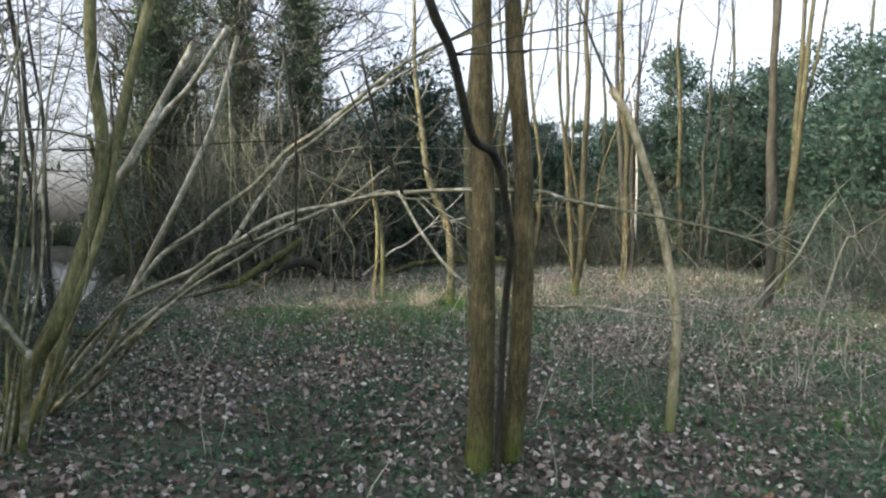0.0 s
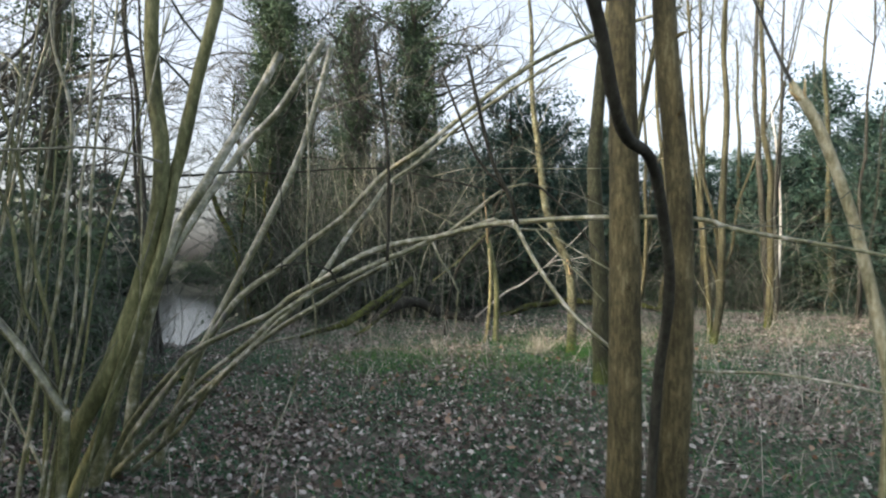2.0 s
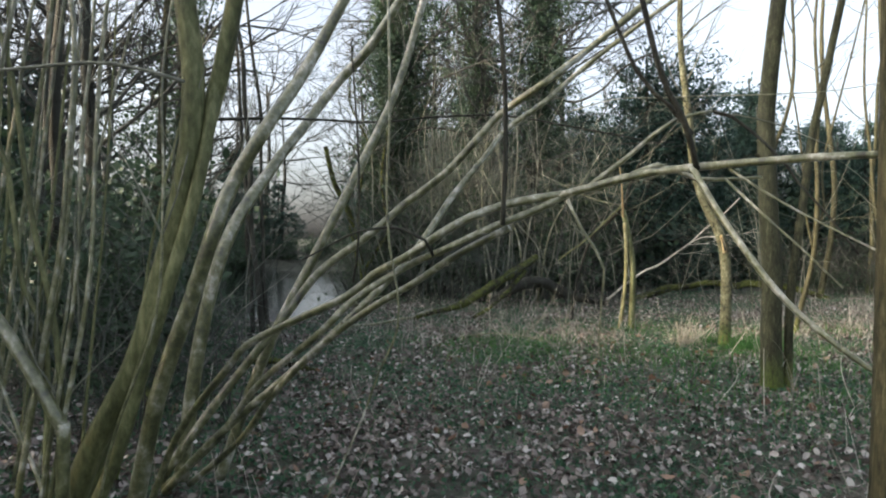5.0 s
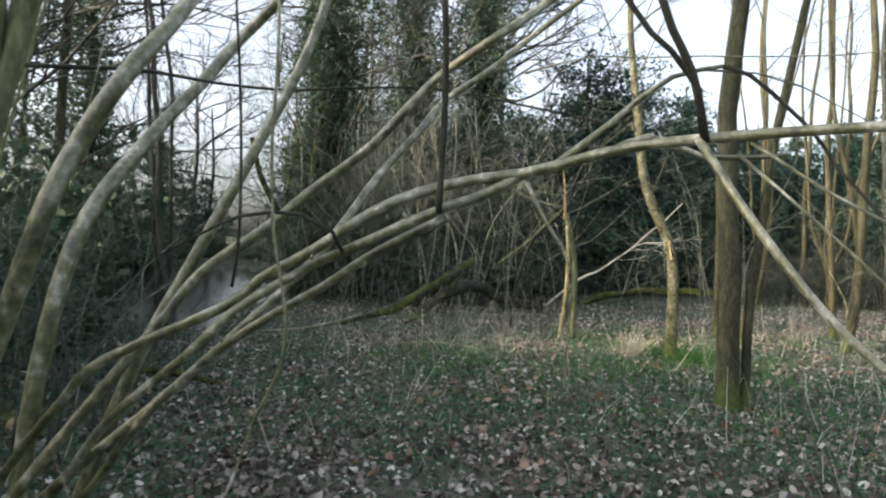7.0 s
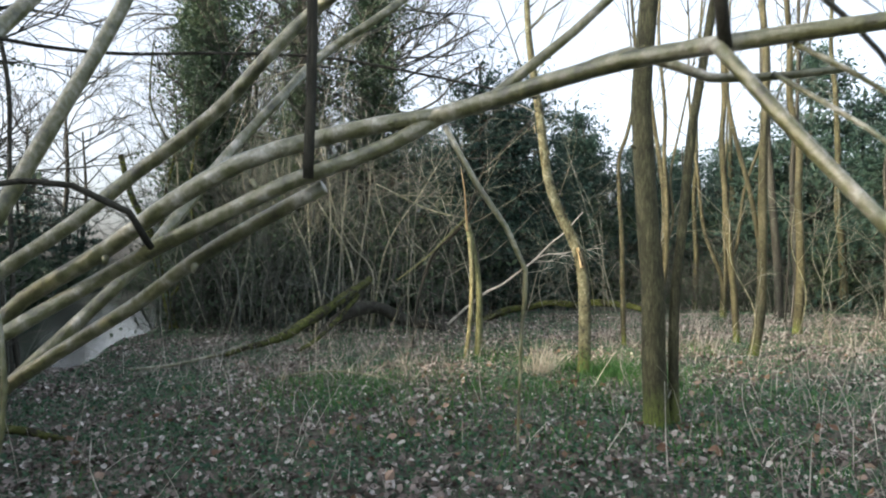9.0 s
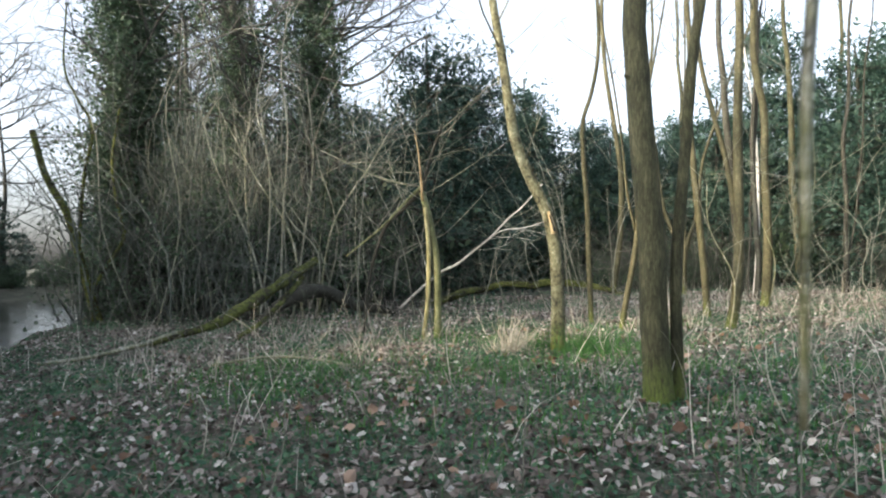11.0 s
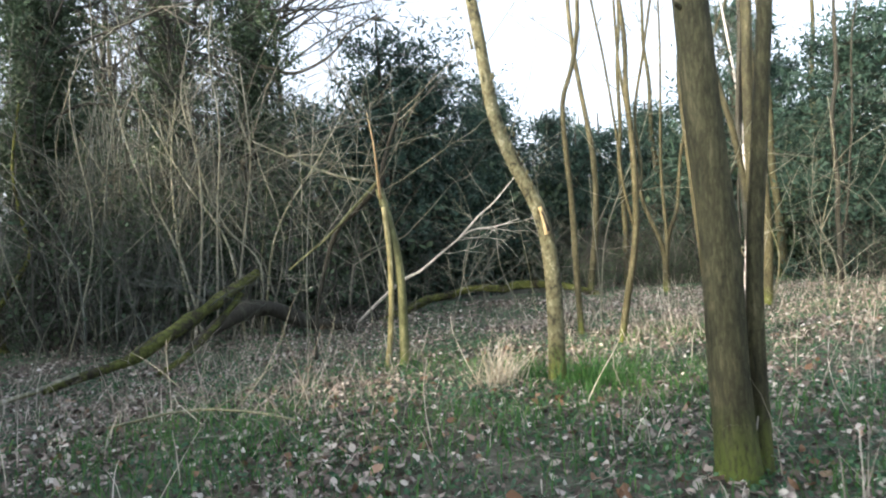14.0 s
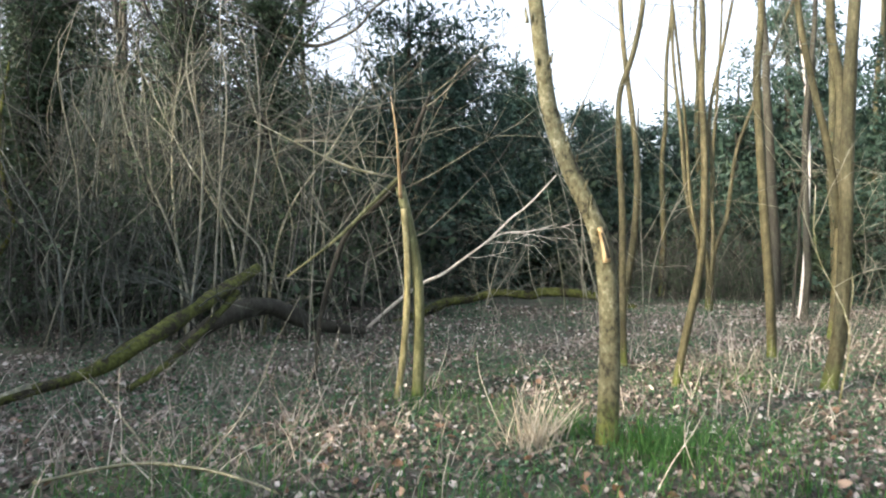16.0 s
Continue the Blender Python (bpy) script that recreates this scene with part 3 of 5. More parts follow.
    for r0, r1, pts in [(0.011, 0.010, [(-1.13, 5.58, 1.47), (-1.12, 5.58, 1.84), (-1.13, 5.55, 2.25), (-1.2, 5.5, 2.9)]),
                        (0.014, 0.011, [(-0.31, 5.55, 1.70), (-0.36, 5.45, 1.88), (-0.46, 5.40, 2.10), (-0.6, 5.4, 2.7)]),
                        (0.010, 0.006, [(-3.0, 5.75, 2.05), (-2.66, 6.1, 2.1), (-2.75, 6.9, 2.22), (-2.45, 7.15, 2.23), (-2.09, 7.4, 2.29), (-1.63, 7.6, 2.31), (-1.1, 7.6, 2.2), (-0.6, 7.7, 2.1)]),
                        (0.0075, 0.004, [(-0.25, 5.7, 1.96), (-0.17, 5.7, 1.93), (-0.1, 5.7, 1.87), (-0.01, 5.7, 1.78), (0.04, 5.7, 1.72), (0.09, 5.7, 1.64), (0.18, 5.68, 1.53), (0.3, 5.66, 1.36)]),
                        (0.009, 0.008, [(-0.33, 5.52, 1.84), (-0.42, 5.46, 1.95), (-0.55, 5.44, 2.1), (-0.75, 5.4, 2.6)]),
                        (0.008, 0.004, [(-1.45, 5.55, 1.33), (-1.47, 5.5, 1.40), (-1.56, 5.45, 1.45), (-1.75, 5.4, 1.44), (-2.05, 5.4, 1.3)]),
                        (0.006, 0.004, [(-1.83, 5.5, 1.2), (-1.78, 5.45, 1.4), (-1.76, 5.4, 1.8), (-1.8, 5.4, 2.3)])]:
        g = Geo()
        g.tube(pts, r0, r1, 7, 0.07)
        part("shoot", g, BARK_DARK, ob, "dark thin shoot")
    # catkins hanging from a twig end
    for k in range(3):
        x = 0.62 + 0.05 * k
        g = Geo()
        g.tube([(x, 5.6, 1.64), (x + 0.004, 5.6, 1.6), (x, 5.6, 1.56)], 0.006, 0.004, 6, 0.02)
        part("catkin", g, CATKIN, ob, "yellow hazel catkin")
    return ob


hazel_stool()
leaning_hazel()


def trunk_tree(name, stems, mat, label, category="tree", flare=0.2, crown=True, twig=TWIG, low=0, top=6.5, group=""):
    """Trees with one or several bare trunks; each carries its upper twigs."""
    x, y = stems[0][2][0][:2]
    ob = thing(name, (x, y, ground_z(x, y)), label, category, group)
    for r0, r1, pts in stems:
        pts = [Vector(p) for p in pts]
        if pts[0].z < 0.5:
            pts[0].z = ground_z(pts[0].x, pts[0].y) - 0.06
        if crown:
            d = (pts[-1] - pts[-2]).normalized()
            z = pts[-1].z
            while z < top:
                d = (d + Vector((random.uniform(-0.12, 0.12), random.uniform(-0.12, 0.12), 0.12))).normalized()
                pts.append(pts[-1] + d * 1.2)
                z = pts[-1].z
        g = Geo()
        line = g.tube(pts, r0, r1 * (0.5 if crown else 1), 12, 0.1, 0.07, flare)
        tr = part("trunk", g, mat, ob)
        for k in range(random.choice((0, 1, 2))):
            i = random.randrange(4, max(5, len(line) // 2))
            u = Vector((random.uniform(-1, 1), -0.6, 0.3)).normalized()
            g = Geo()
            g.tube([line[i], line[i] + u * (r0 + 0.03)], r0 * 0.22, r0 * 0.1, 6, 0.03)
            part("stub", g, mat, tr)
        if crown:
            for k in range(9):
                p = random.choice(line[len(line) // 2:])
                branch(tr, twig, p, (random.uniform(-1, 1), random.uniform(-1, 1), 0.9), random.uniform(0.9, 2.0), min(0.016, r0 * 0.3), 2, 0.75, 0.08, 3)
        for k in range(low):
            p = random.choice(line[len(line) // 5:])
            branch(tr, twig, p, (random.uniform(-1, 1), random.uniform(-1, 1), 0.25), random.uniform(0.5, 1.4), 0.006, 2, 0.8, 0.03, 3)
    return ob


trunk_tree("tree", [
    (0.09, 0.07, [(0.23, 4.85, -0.2), (0.26, 4.85, 0.32), (0.27, 4.85, 1.09), (0.27, 4.85, 1.84), (0.26, 4.85, 2.58), (0.25, 4.85, 3.17)]),
    (0.078, 0.062, [(0.45, 4.98, -0.2), (0.51, 4.98, 0.33), (0.55, 4.98, 1.07), (0.55, 4.98, 1.85), (0.49, 4.98, 2.61), (0.45, 4.98, 3.22)]),
], BARK_SUN_WARM, "twin-stemmed young tree with ridged bark, warm sunlight in its colour", low=2)
darkstem = thing("sapling", (0.36, 4.78, ground_z(0.36, 4.78)), "thin dark crooked sapling leaning from a twin trunk", "tree")
g = Geo()
line = g.tube([(0.36, 4.78, -0.2), (0.37, 4.7, 0.3), (0.38, 4.5, 0.9), (0.39, 4.2, 1.35), (0.33, 3.95, 1.65), (0.26, 3.75, 1.84), (0.137, 3.45, 1.90), (0.04, 3.2, 2.22), (-0.075, 3.0, 2.48), (-0.2, 2.9, 3.3)], 0.025, 0.019, 9, 0.06)
trunk = part("trunk", g, BARK_DARK, darkstem)
for k in range(6):
    branch(trunk, TWIG_DARK, random.choice(line[36:]), (random.uniform(-1, 1), random.uniform(-0.3, 1), 0.4), 1.1, 0.006, 1, 0.7, 0.0, 3)

# broken leaning snag with a torn top
snag = thing("broken_sapling", (1.76, 5.63, ground_z(1.76, 5.63)), "snapped leaning sapling with torn orange wood at the break", "tree")
g = Geo()
g.tube([(1.76, 5.63, -0.3), (1.81, 5.65, 0.31), (1.82, 5.65, 0.75), (1.74, 5.65, 1.24), (1.62, 5.65, 1.76), (1.44, 5.65, 2.28), (1.34, 5.65, 2.45)], 0.038, 0.03, 10, 0.08, 0.1, 0.2, 0.1)
trunk = part("trunk", g, BARK_PALE, snag, "pale yellow-grey peeling bark")
g = Geo()
for k in range(7):
    a = k * 0.9
    p = Vector((1.35 + 0.02 * math.cos(a), 5.65 + 0.02 * math.sin(a), 2.42))
    g.tube([p, p + Vector((random.uniform(-0.09, 0.02), random.uniform(-0.03, 0.03), random.uniform(0.05, 0.14)))], 0.012, 0.003, 5, 0.04)
part("splinters", g, WOOD_RAW, trunk, "torn orange splinters")
g = Geo()
g.tube([(1.36, 5.66, 2.40), (1.2, 5.66, 2.76), (1.1, 5.66, 3.02), (0.98, 5.66, 3.36), (0.8, 5.7, 4.0)], 0.013, 0.005, 7, 0.08)
part("top", g, TWIG_DARK, snag, "thin grey hanging top")

trunk_tree("tree", [
    (0.11, 0.085, [(0.47, 10.45, -0.1), (0.45, 10.45, 0.48), (0.45, 10.45, 1.08), (0.41, 10.45, 1.71), (0.38, 10.45, 2.43), (0.38, 10.45, 2.82)]),
    (0.046, 0.046, [(0.62, 10.5, -0.1), (0.62, 10.5, 0.61), (0.65, 10.5, 1.1), (0.72, 10.5, 1.71), (0.8, 10.5, 2.43), (0.87, 10.5, 2.83)]),
], BARK, "young tree with ridged olive bark and mossy foot")
bent = trunk_tree("tree", [
    (0.082, 0.044, [(0.13, 13.45, -0.12), (0.15, 13.45, 0.52), (0.14, 13.45, 1.03), (0.07, 13.45, 1.45), (-0.15, 13.45, 1.95), (-0.28, 13.45, 2.34), (-0.34, 13.45, 2.76), (-0.38, 13.45, 3.12)]),
], BARK_LICHEN, "bent tree with flaking lichen-spotted bark and a scar", low=9, twig=TWIG_PALE)

g = Geo()
g.tube([(0.12, 13.385, 1.24), (0.10, 13.375, 1.36), (0.065, 13.38, 1.49)], 0.03, 0.018, 8, 0.04, 0.15)
part("scar", g, WOOD_RAW, bent, "raw orange wound in the bark")
g = Geo()
g.tube([(0.125, 13.36, 1.27), (0.10, 13.347, 1.36), (0.075, 13.355, 1.45)], 0.014, 0.006, 7, 0.03, 0.2)
part("hollow", g, BARK_DARK, bent, "dark hollow in the wound")
# bark flakes
for k in range(26):
    z = random.uniform(1.3, 3.0)
    x = 0.13 - max(0.0, z - 1.1) * 0.29
    side = random.uniform(-1, 1)
    g = Geo()
    g.tube([(x + side * 0.05, 13.40, z), (x + side * 0.058, 13.385, z + random.uniform(0.03, 0.08))], random.uniform(0.008, 0.016), 0.006, 5, 0.03, 0.3)
    part("bark_flake", g, BARK_LICHEN, bent)

# split small tree with a broken top
small = thing("broken_tree", (-1.4, 15.25, ground_z(-1.4, 15.25)), "small twin-trunk tree, green bark, one trunk tinted sunlit yellow, snapped top", "tree")
for mat_, r0, r1, sp, pts in [
    (BARK_GREEN, 0.056, 0.046, 0.0, [(-1.29, 15.25, -0.2), (-1.27, 15.25, 0.60), (-1.29, 15.25, 1.10), (-1.37, 15.25, 1.59), (-1.45, 15.25, 1.92)]),
    # left trunk: sunlight is put into its bark colour
    (BARK_SUN_YELLOW, 0.034, 0.03, 0.0, [(-1.50, 15.20, -0.2), (-1.43, 15.20, 0.23), (-1.385, 15.20, 0.77), (-1.38, 15.20, 1.26), (-1.41, 15.20, 1.70)]),
]:
    g = Geo()
    line = g.tube(pts, r0, r1, 10, 0.1, 0.08, 0.3)
    trunk = part("trunk", g, mat_, small)
for mat_, r0, r1, sp, pts in [
    (WOOD_RAW, 0.02, 0.007, 0.1, [(-1.44, 15.20, 1.80), (-1.46, 15.20, 2.19), (-1.48, 15.20, 2.46), (-1.52, 15.20, 2.73)]),
    (BARK_DARK, 0.032, 0.02, 0.08, [(-1.45, 15.30, 1.88), (-1.35, 15.30, 2.31), (-1.16, 15.30, 2.79)]),
    (BARK_GREEN, 0.022, 0.009, 0.0, [(-1.46, 15.25, 2.0), (-1.76, 15.15, 1.70), (-2.02, 15.08, 1.43), (-2.50, 15.05, 1.06)]),
    (BARK_DARK, 0.035, 0.022, 0.0, [(-1.46, 15.30, 1.95), (-1.74, 15.60, 1.72), (-2.05, 15.80, 1.43), (-2.31, 15.90, 0.65), (-2.4, 15.95, -0.1)]),
    (BARK_HAZEL, 0.015, 0.005, 0.0, [(-1.47, 15.30, 2.0), (-2.04, 15.30, 2.15), (-2.86, 15.30, 2.56)]),
]:
    g = Geo()
    line = g.tube(pts, r0, r1, 8, 0.1, 0.08, 0, sp)
    limb = part("limb", g, mat_, small)
    for k in range(5):
        branch(limb, TWIG_PALE, random.choice(line), (random.uniform(-1, 1), random.uniform(-0.6, 0.6), random.uniform(-0.2, 0.8)), random.uniform(0.5, 1.5), 0.007, 1, 0.6, 0.0, 3, 4, 0.1, name="twig")


def fallen(name, mat, r0, r1, pts, label, twigs=0, twig=TWIG, bulge=0.0, forks=2):
    x, y = pts[0][:2]
    ob = thing(name, (x, y, ground_z(x, y)), label, "fallen log" if r0 > 0.05 or bulge else "branch")
    g = Geo()
    line = g.tube(pts, r0, r1, 14 if r0 > 0.05 else 9, 0.08, 0.3, bulge=bulge)
    tr = part("trunk", g, mat, ob)
    for k in range(twigs):
        branch(tr, twig, random.choice(line), (random.uniform(-1, 1), random.uniform(-1, 1), 0.5), random.uniform(0.5, 1.4), 0.012 if forks else 0.007, forks, 0.7, 0.05, 3)
    return ob


fallen("fallen_tree", BARK_LOG, 0.04, 0.06, [(-4.95, 14.4, 0.0), (-4.75, 14.60, 0.07), (-4.31, 15.30, 0.20), (-3.97, 16.20, 0.50), (-3.75, 17.30, 0.77), (-3.55, 18.20, 1.03)],
       "mossy fallen trunk propped up at one end", 9, bulge=0.038)
fallen("fallen_branch", BARK_HAZEL, 0.022, 0.036, [(-5.9, 13.5, -0.1), (-5.5, 13.85, -0.08), (-5.22, 14.20, -0.03), (-4.95, 14.4, 0.03), (-4.7, 14.65, 0.12)], "pale bare branch lying on the leaves", 5, TWIG_PALE, forks=0)
fallen("fallen_branch", BARK_LOG, 0.035, 0.045, [(-4.1, 15.3, -0.05), (-3.9, 15.9, 0.14), (-3.78, 16.7, 0.4), (-3.66, 17.6, 0.72)], "mossy bough lying along a fallen trunk", 4, forks=0)
fallen("fallen_branch", BARK_HAZEL, 0.013, 0.01, [(-3.5, 12.5, -0.02), (-3.0, 12.7, 0.03), (-2.5, 12.65, 0.0), (-2.0, 12.4, -0.06)], "pale bent branch lying in dead grass", 5, TWIG_PALE, forks=0)
fallen("fallen_tree", BARK_DARK, 0.065, 0.045, [(-4.6, 17.9, -0.1), (-4.05, 18.20, 0.33), (-3.58, 18.80, 0.43), (-3.01, 19.40, 0.13), (-2.24, 19.80, -0.08)], "dark wet arched fallen trunk", 7, TWIG_DARK, 0.08)
fallen("fallen_tree", BARK_LOG, 0.07, 0.045, [(-1.9, 21.8, -0.2), (-1.45, 22.0, -0.05), (-0.9, 22.40, 0.14), (-0.4, 22.6, 0.19), (0.17, 22.80, 0.3), (0.8, 22.9, 0.24), (1.13, 23.00, 0.3), (2.08, 23.00, 0.22), (3.0, 23.0, -0.05)], "mossy fallen trunk under the trees", 22, TWIG, 0.025)
dead = fallen("dead_branch", WOOD_BLEACHED, 0.028, 0.009, [(-2.18, 19.75, 0.0), (-1.75, 19.55, 0.38), (-1.33, 19.40, 0.70), (-1.0, 19.2, 0.86), (-0.65, 19.00, 1.13), (-0.35, 18.8, 1.36), (-0.01, 18.60, 1.70), (0.22, 18.5, 1.88), (0.60, 18.40, 2.29)], "bleached white bare branch leaning aslant")
g = Geo()
line = g.tube([(-0.65, 19.00, 1.13), (-0.16, 18.80, 1.46), (0.25, 18.6, 1.5), (0.62, 18.50, 1.60)], 0.016, 0.007, 7, 0.1)
fork = part("fork", g, WOOD_BLEACHED, dead)
for k in range(5):
    branch(fork, WOOD_BLEACHED, random.choice(line), (1, random.uniform(-0.5, 0.5), random.uniform(-0.6, 0.5)), 0.8, 0.008, 1, 0.7, 0.0, 3, name="twig")

# ---- bare young trees around ----
BARE = [  # x, y, trunk radius, lean along x, stems
    (5.7, 12.7, 0.11, 0.02, 2), (5.65, 22.5, 0.13, -0.1, 1), (5.42, 21.0, 0.08, 0.05, 2), (6.3, 29.0, 0.14, 0.05, 1), (9.0, 19.0, 0.12, 0.1, 1), (8.2, 25.0, 0.14, -0.05, 1),
    (11.0, 28.0, 0.15, 0.0, 1), (7.2, 15.5, 0.09, 0.2, 2), (9.5, 13.5, 0.1, 0.1, 1), (12.5, 20.0, 0.14, 0.0, 1), 
     (-6.5, 12.0, 0.06, -0.2, 3), (-7.5, 9.0, 0.1, 0.1, 2), (-9.5, 13.0, 0.12, 0.15, 1),
    (-11.5, 9.0, 0.13, 0.0, 1), (4.6, 26.5, 0.1, 0.04, 1), (7.6, 21.6, 0.07, 0.1, 2), (14.5, 25.0, 0.15, 0.05, 1),
]
for x, y, r, lean, n in BARE:
    random.seed(int(x * 37 + y * 11))
    r *= 0.8
    stems = []
    for k in range(n):
        bx, by = x + (0 if k == 0 else random.uniform(-0.25, 0.25)), y + (0 if k == 0 else random.uniform(-0.2, 0.2))
        l = lean + (0 if k == 0 else random.uniform(-0.15, 0.15))
        bend = random.uniform(-0.05, 0.05)
        stems.append((r * (1 if k == 0 else random.uniform(0.4, 0.8)), r * 0.6 * (1 if k == 0 else 0.7),
                      [(bx + l * 0.5 * z + bend * math.sin(z * 1.5) + (random.uniform(-0.03, 0.03) if z else 0), by + random.uniform(-0.03, 0.03), z) for z in (0.0, 0.7, 1.3, 1.9, 2.6, 3.4, 4.2, 5.1, 6.0)]))
    trunk_tree("tree", stems, random.choice((BARK, BARK, BARK_DARK)), "slim leafless young tree with olive-brown bark", "tree", group="slim bare trees of the clearing", top=random.uniform(9, 12), low=4 if r < 0.06 else 3, twig=random.choice((TWIG, TWIG_DARK)))


# slim trees on the bank, each with its own bends
SLIM = "slim bare trees of the clearing"
random.seed(91)
trunk_tree("tree", [(0.045, 0.03, [(1.1, 16.7, -0.1), (1.09, 16.7, 0.85), (1.09, 16.7, 1.69), (1.06, 16.72, 2.45), (1.07, 16.75, 3.08), (1.22, 16.75, 3.54), (1.34, 16.75, 4.13), (1.37, 16.8, 4.9)])],
           BARK_SUNLIT, "slim crooked tree with a kinked grey-olive stem", group=SLIM, low=3, top=8, flare=0.1)
trunk_tree("tree", [(0.08, 0.06, [(2.85, 23.5, -0.1), (3.09, 23.5, 1.42), (3.16, 23.5, 2.79), (3.07, 23.5, 3.83), (2.95, 23.5, 4.74), (2.84, 23.5, 5.71), (2.8, 23.5, 6.83)])],
           BARK_SUNLIT, "slender bowed tree, olive bark flushed orange above", group=SLIM, low=2, top=10, flare=0.1)
trunk_tree("tree", [(0.042, 0.03, [(1.27, 15.4, -0.1), (1.37, 15.4, 0.36), (1.51, 15.4, 1.01), (1.56, 15.4, 1.48), (1.58, 15.42, 2.18), (1.56, 15.45, 2.94), (1.59, 15.5, 3.63)]),
                    (0.018, 0.014, [(1.52, 15.4, 1.3), (1.42, 15.38, 1.83), (1.37, 15.36, 2.48), (1.26, 15.3, 3.35)]),
                    (0.02, 0.015, [(1.57, 15.42, 1.6), (1.68, 15.46, 1.94), (1.66, 15.5, 2.64), (1.83, 15.55, 3.4)])],
           BARK_SUNLIT, "slim forked sapling, olive-yellow bark, leaning foot", group=SLIM, low=2, top=7, flare=0.1)
trunk_tree("tree", [(0.055, 0.04, [(4.34, 22.7, -0.1), (4.35, 22.7, 0.89), (3.96, 22.7, 2.05), (3.81, 22.7, 3.55), (3.66, 22.7, 4.93)]),
                    (0.05, 0.035, [(4.42, 22.75, -0.1), (4.49, 22.75, 1.0), (4.77, 22.8, 1.8), (4.96, 22.8, 3.07), (5.32, 22.8, 4.09)]),
                    (0.04, 0.03, [(4.36, 22.65, -0.1), (4.42, 22.6, 1.2), (4.4, 22.6, 2.6), (4.46, 22.5, 4.2)])],
           BARK_SUNLIT, "small spreading tree with several olive-yellow stems", group=SLIM, low=3, top=8, flare=0.1)
trunk_tree("tree", [(0.058, 0.042, [(3.09, 17.2, -0.1), (3.06, 17.2, 0.68), (2.99, 17.2, 1.63), (2.92, 17.2, 2.72), (2.89, 17.2, 3.44), (2.94, 17.2, 4.16)])],
           BARK_SUNLIT, "slim upright tree with olive-brown bark", group=SLIM, low=3, top=9)
trunk_tree("tree", [(0.076, 0.058, [(2.75, 15.3, -0.1), (2.87, 15.3, 0.45), (2.91, 15.3, 1.03), (2.93, 15.3, 1.67), (2.94, 15.3, 2.25), (2.97, 15.3, 3.1), (3.03, 15.3, 4.32)]),
                    (0.04, 0.03, [(2.92, 15.4, 1.5), (2.8, 15.4, 2.3), (2.66, 15.4, 2.89), (2.5, 15.4, 3.7)])],
           BARK_SUNLIT, "young tree with smooth olive-yellow bark and a side limb", group=SLIM, low=2, top=9)
trunk_tree("tree", [(0.085, 0.065, [(4.57, 18.5, -0.1), (4.66, 18.5, 1.18), (4.64, 18.5, 2.46), (4.67, 18.5, 3.45), (4.52, 18.5, 4.36), (4.53, 18.5, 5.46)])],
           BARK_SUNLIT, "young tree with olive-brown bark and a slight bow", group=SLIM, low=3, top=10)
trunk_tree("white_stem_tree", [(0.045, 0.03, [(5.5, 21.3, -0.1), (5.58, 21.3, 0.7), (5.64, 21.3, 1.7), (5.66, 21.3, 2.6), (5.64, 21.3, 3.5)])],
           BARK_WHITE, "thin tree with a bright white stem", flare=0.05, low=1, top=5)

# ---- evergreens ----
def pine(seed, height, spread, bare, fine=1.0, broad=0.55):
    """Ragged evergreen: a crown of needle sprays on limbs. fine: fewer and larger sprays below 1; broad: lower for a rounder crown."""
    random.seed(seed)
    rng = np.random.default_rng(seed)
    ob = thing("pine", (0, 0, 0), "dark blue-green pine with ragged crown", "tree", "pines at the edge of the wood")
    g = Geo()
    line = g.tube([(0, 0, -0.1), (random.uniform(-0.1, 0.1), 0, height * 0.33), (random.uniform(-0.2, 0.2), 0.1, height * 0.66), (0, 0, height)], 0.02 * height, 0.03, 7, 0.8)
    tr = part("trunk", g, BARK_DARK, ob)
    limbs, pts = Geo(), []
    n = int(height * 9 * fine)
    for k in range(n):
        t = bare + (1 - bare) * (k + random.random()) / n
        p = line[min(len(line) - 1, int(t * (len(line) - 1)))]
        a = random.uniform(0, 6.283)
        l = spread * max(0.0, 1.05 - t) ** broad * random.uniform(0.4, 1.15) + 0.25
        d = Vector((math.cos(a), math.sin(a), random.uniform(-0.3, 0.6)))
        tip = p + d * l
        mid = p.lerp(tip, 0.55) + Vector((0, 0, -0.08 * l))
        limbs.tube([p, mid, tip], 0.03 * (1.2 - t) + 0.01, 0.006, 3, 1.0)
        for j in range(int((6 + l * 7) * fine)):
            u = random.uniform(0.15, 1.08)
            c = p.lerp(tip, u) + Vector((random.gauss(0, 0.17 * l), random.gauss(0, 0.17 * l), random.gauss(0.0, 0.13 * l + 0.1)))
            m = int(rng.integers(6, 16))
            pts.append(np.array(c) + rng.normal(size=(m, 3)) * (0.15, 0.15, 0.13))
    tagged(part("limb_mass", limbs, BARK_DARK, tr), kind="stuff")
    c = np.concatenate(pts)
    v, f = leaf_arrays(c, 0.2 / fine ** 0.7, 3.0, 0.1, rng, 0.2)
    tagged(sheet("crown", v, f, NEEDLE, ob), kind="stuff")
    return ob


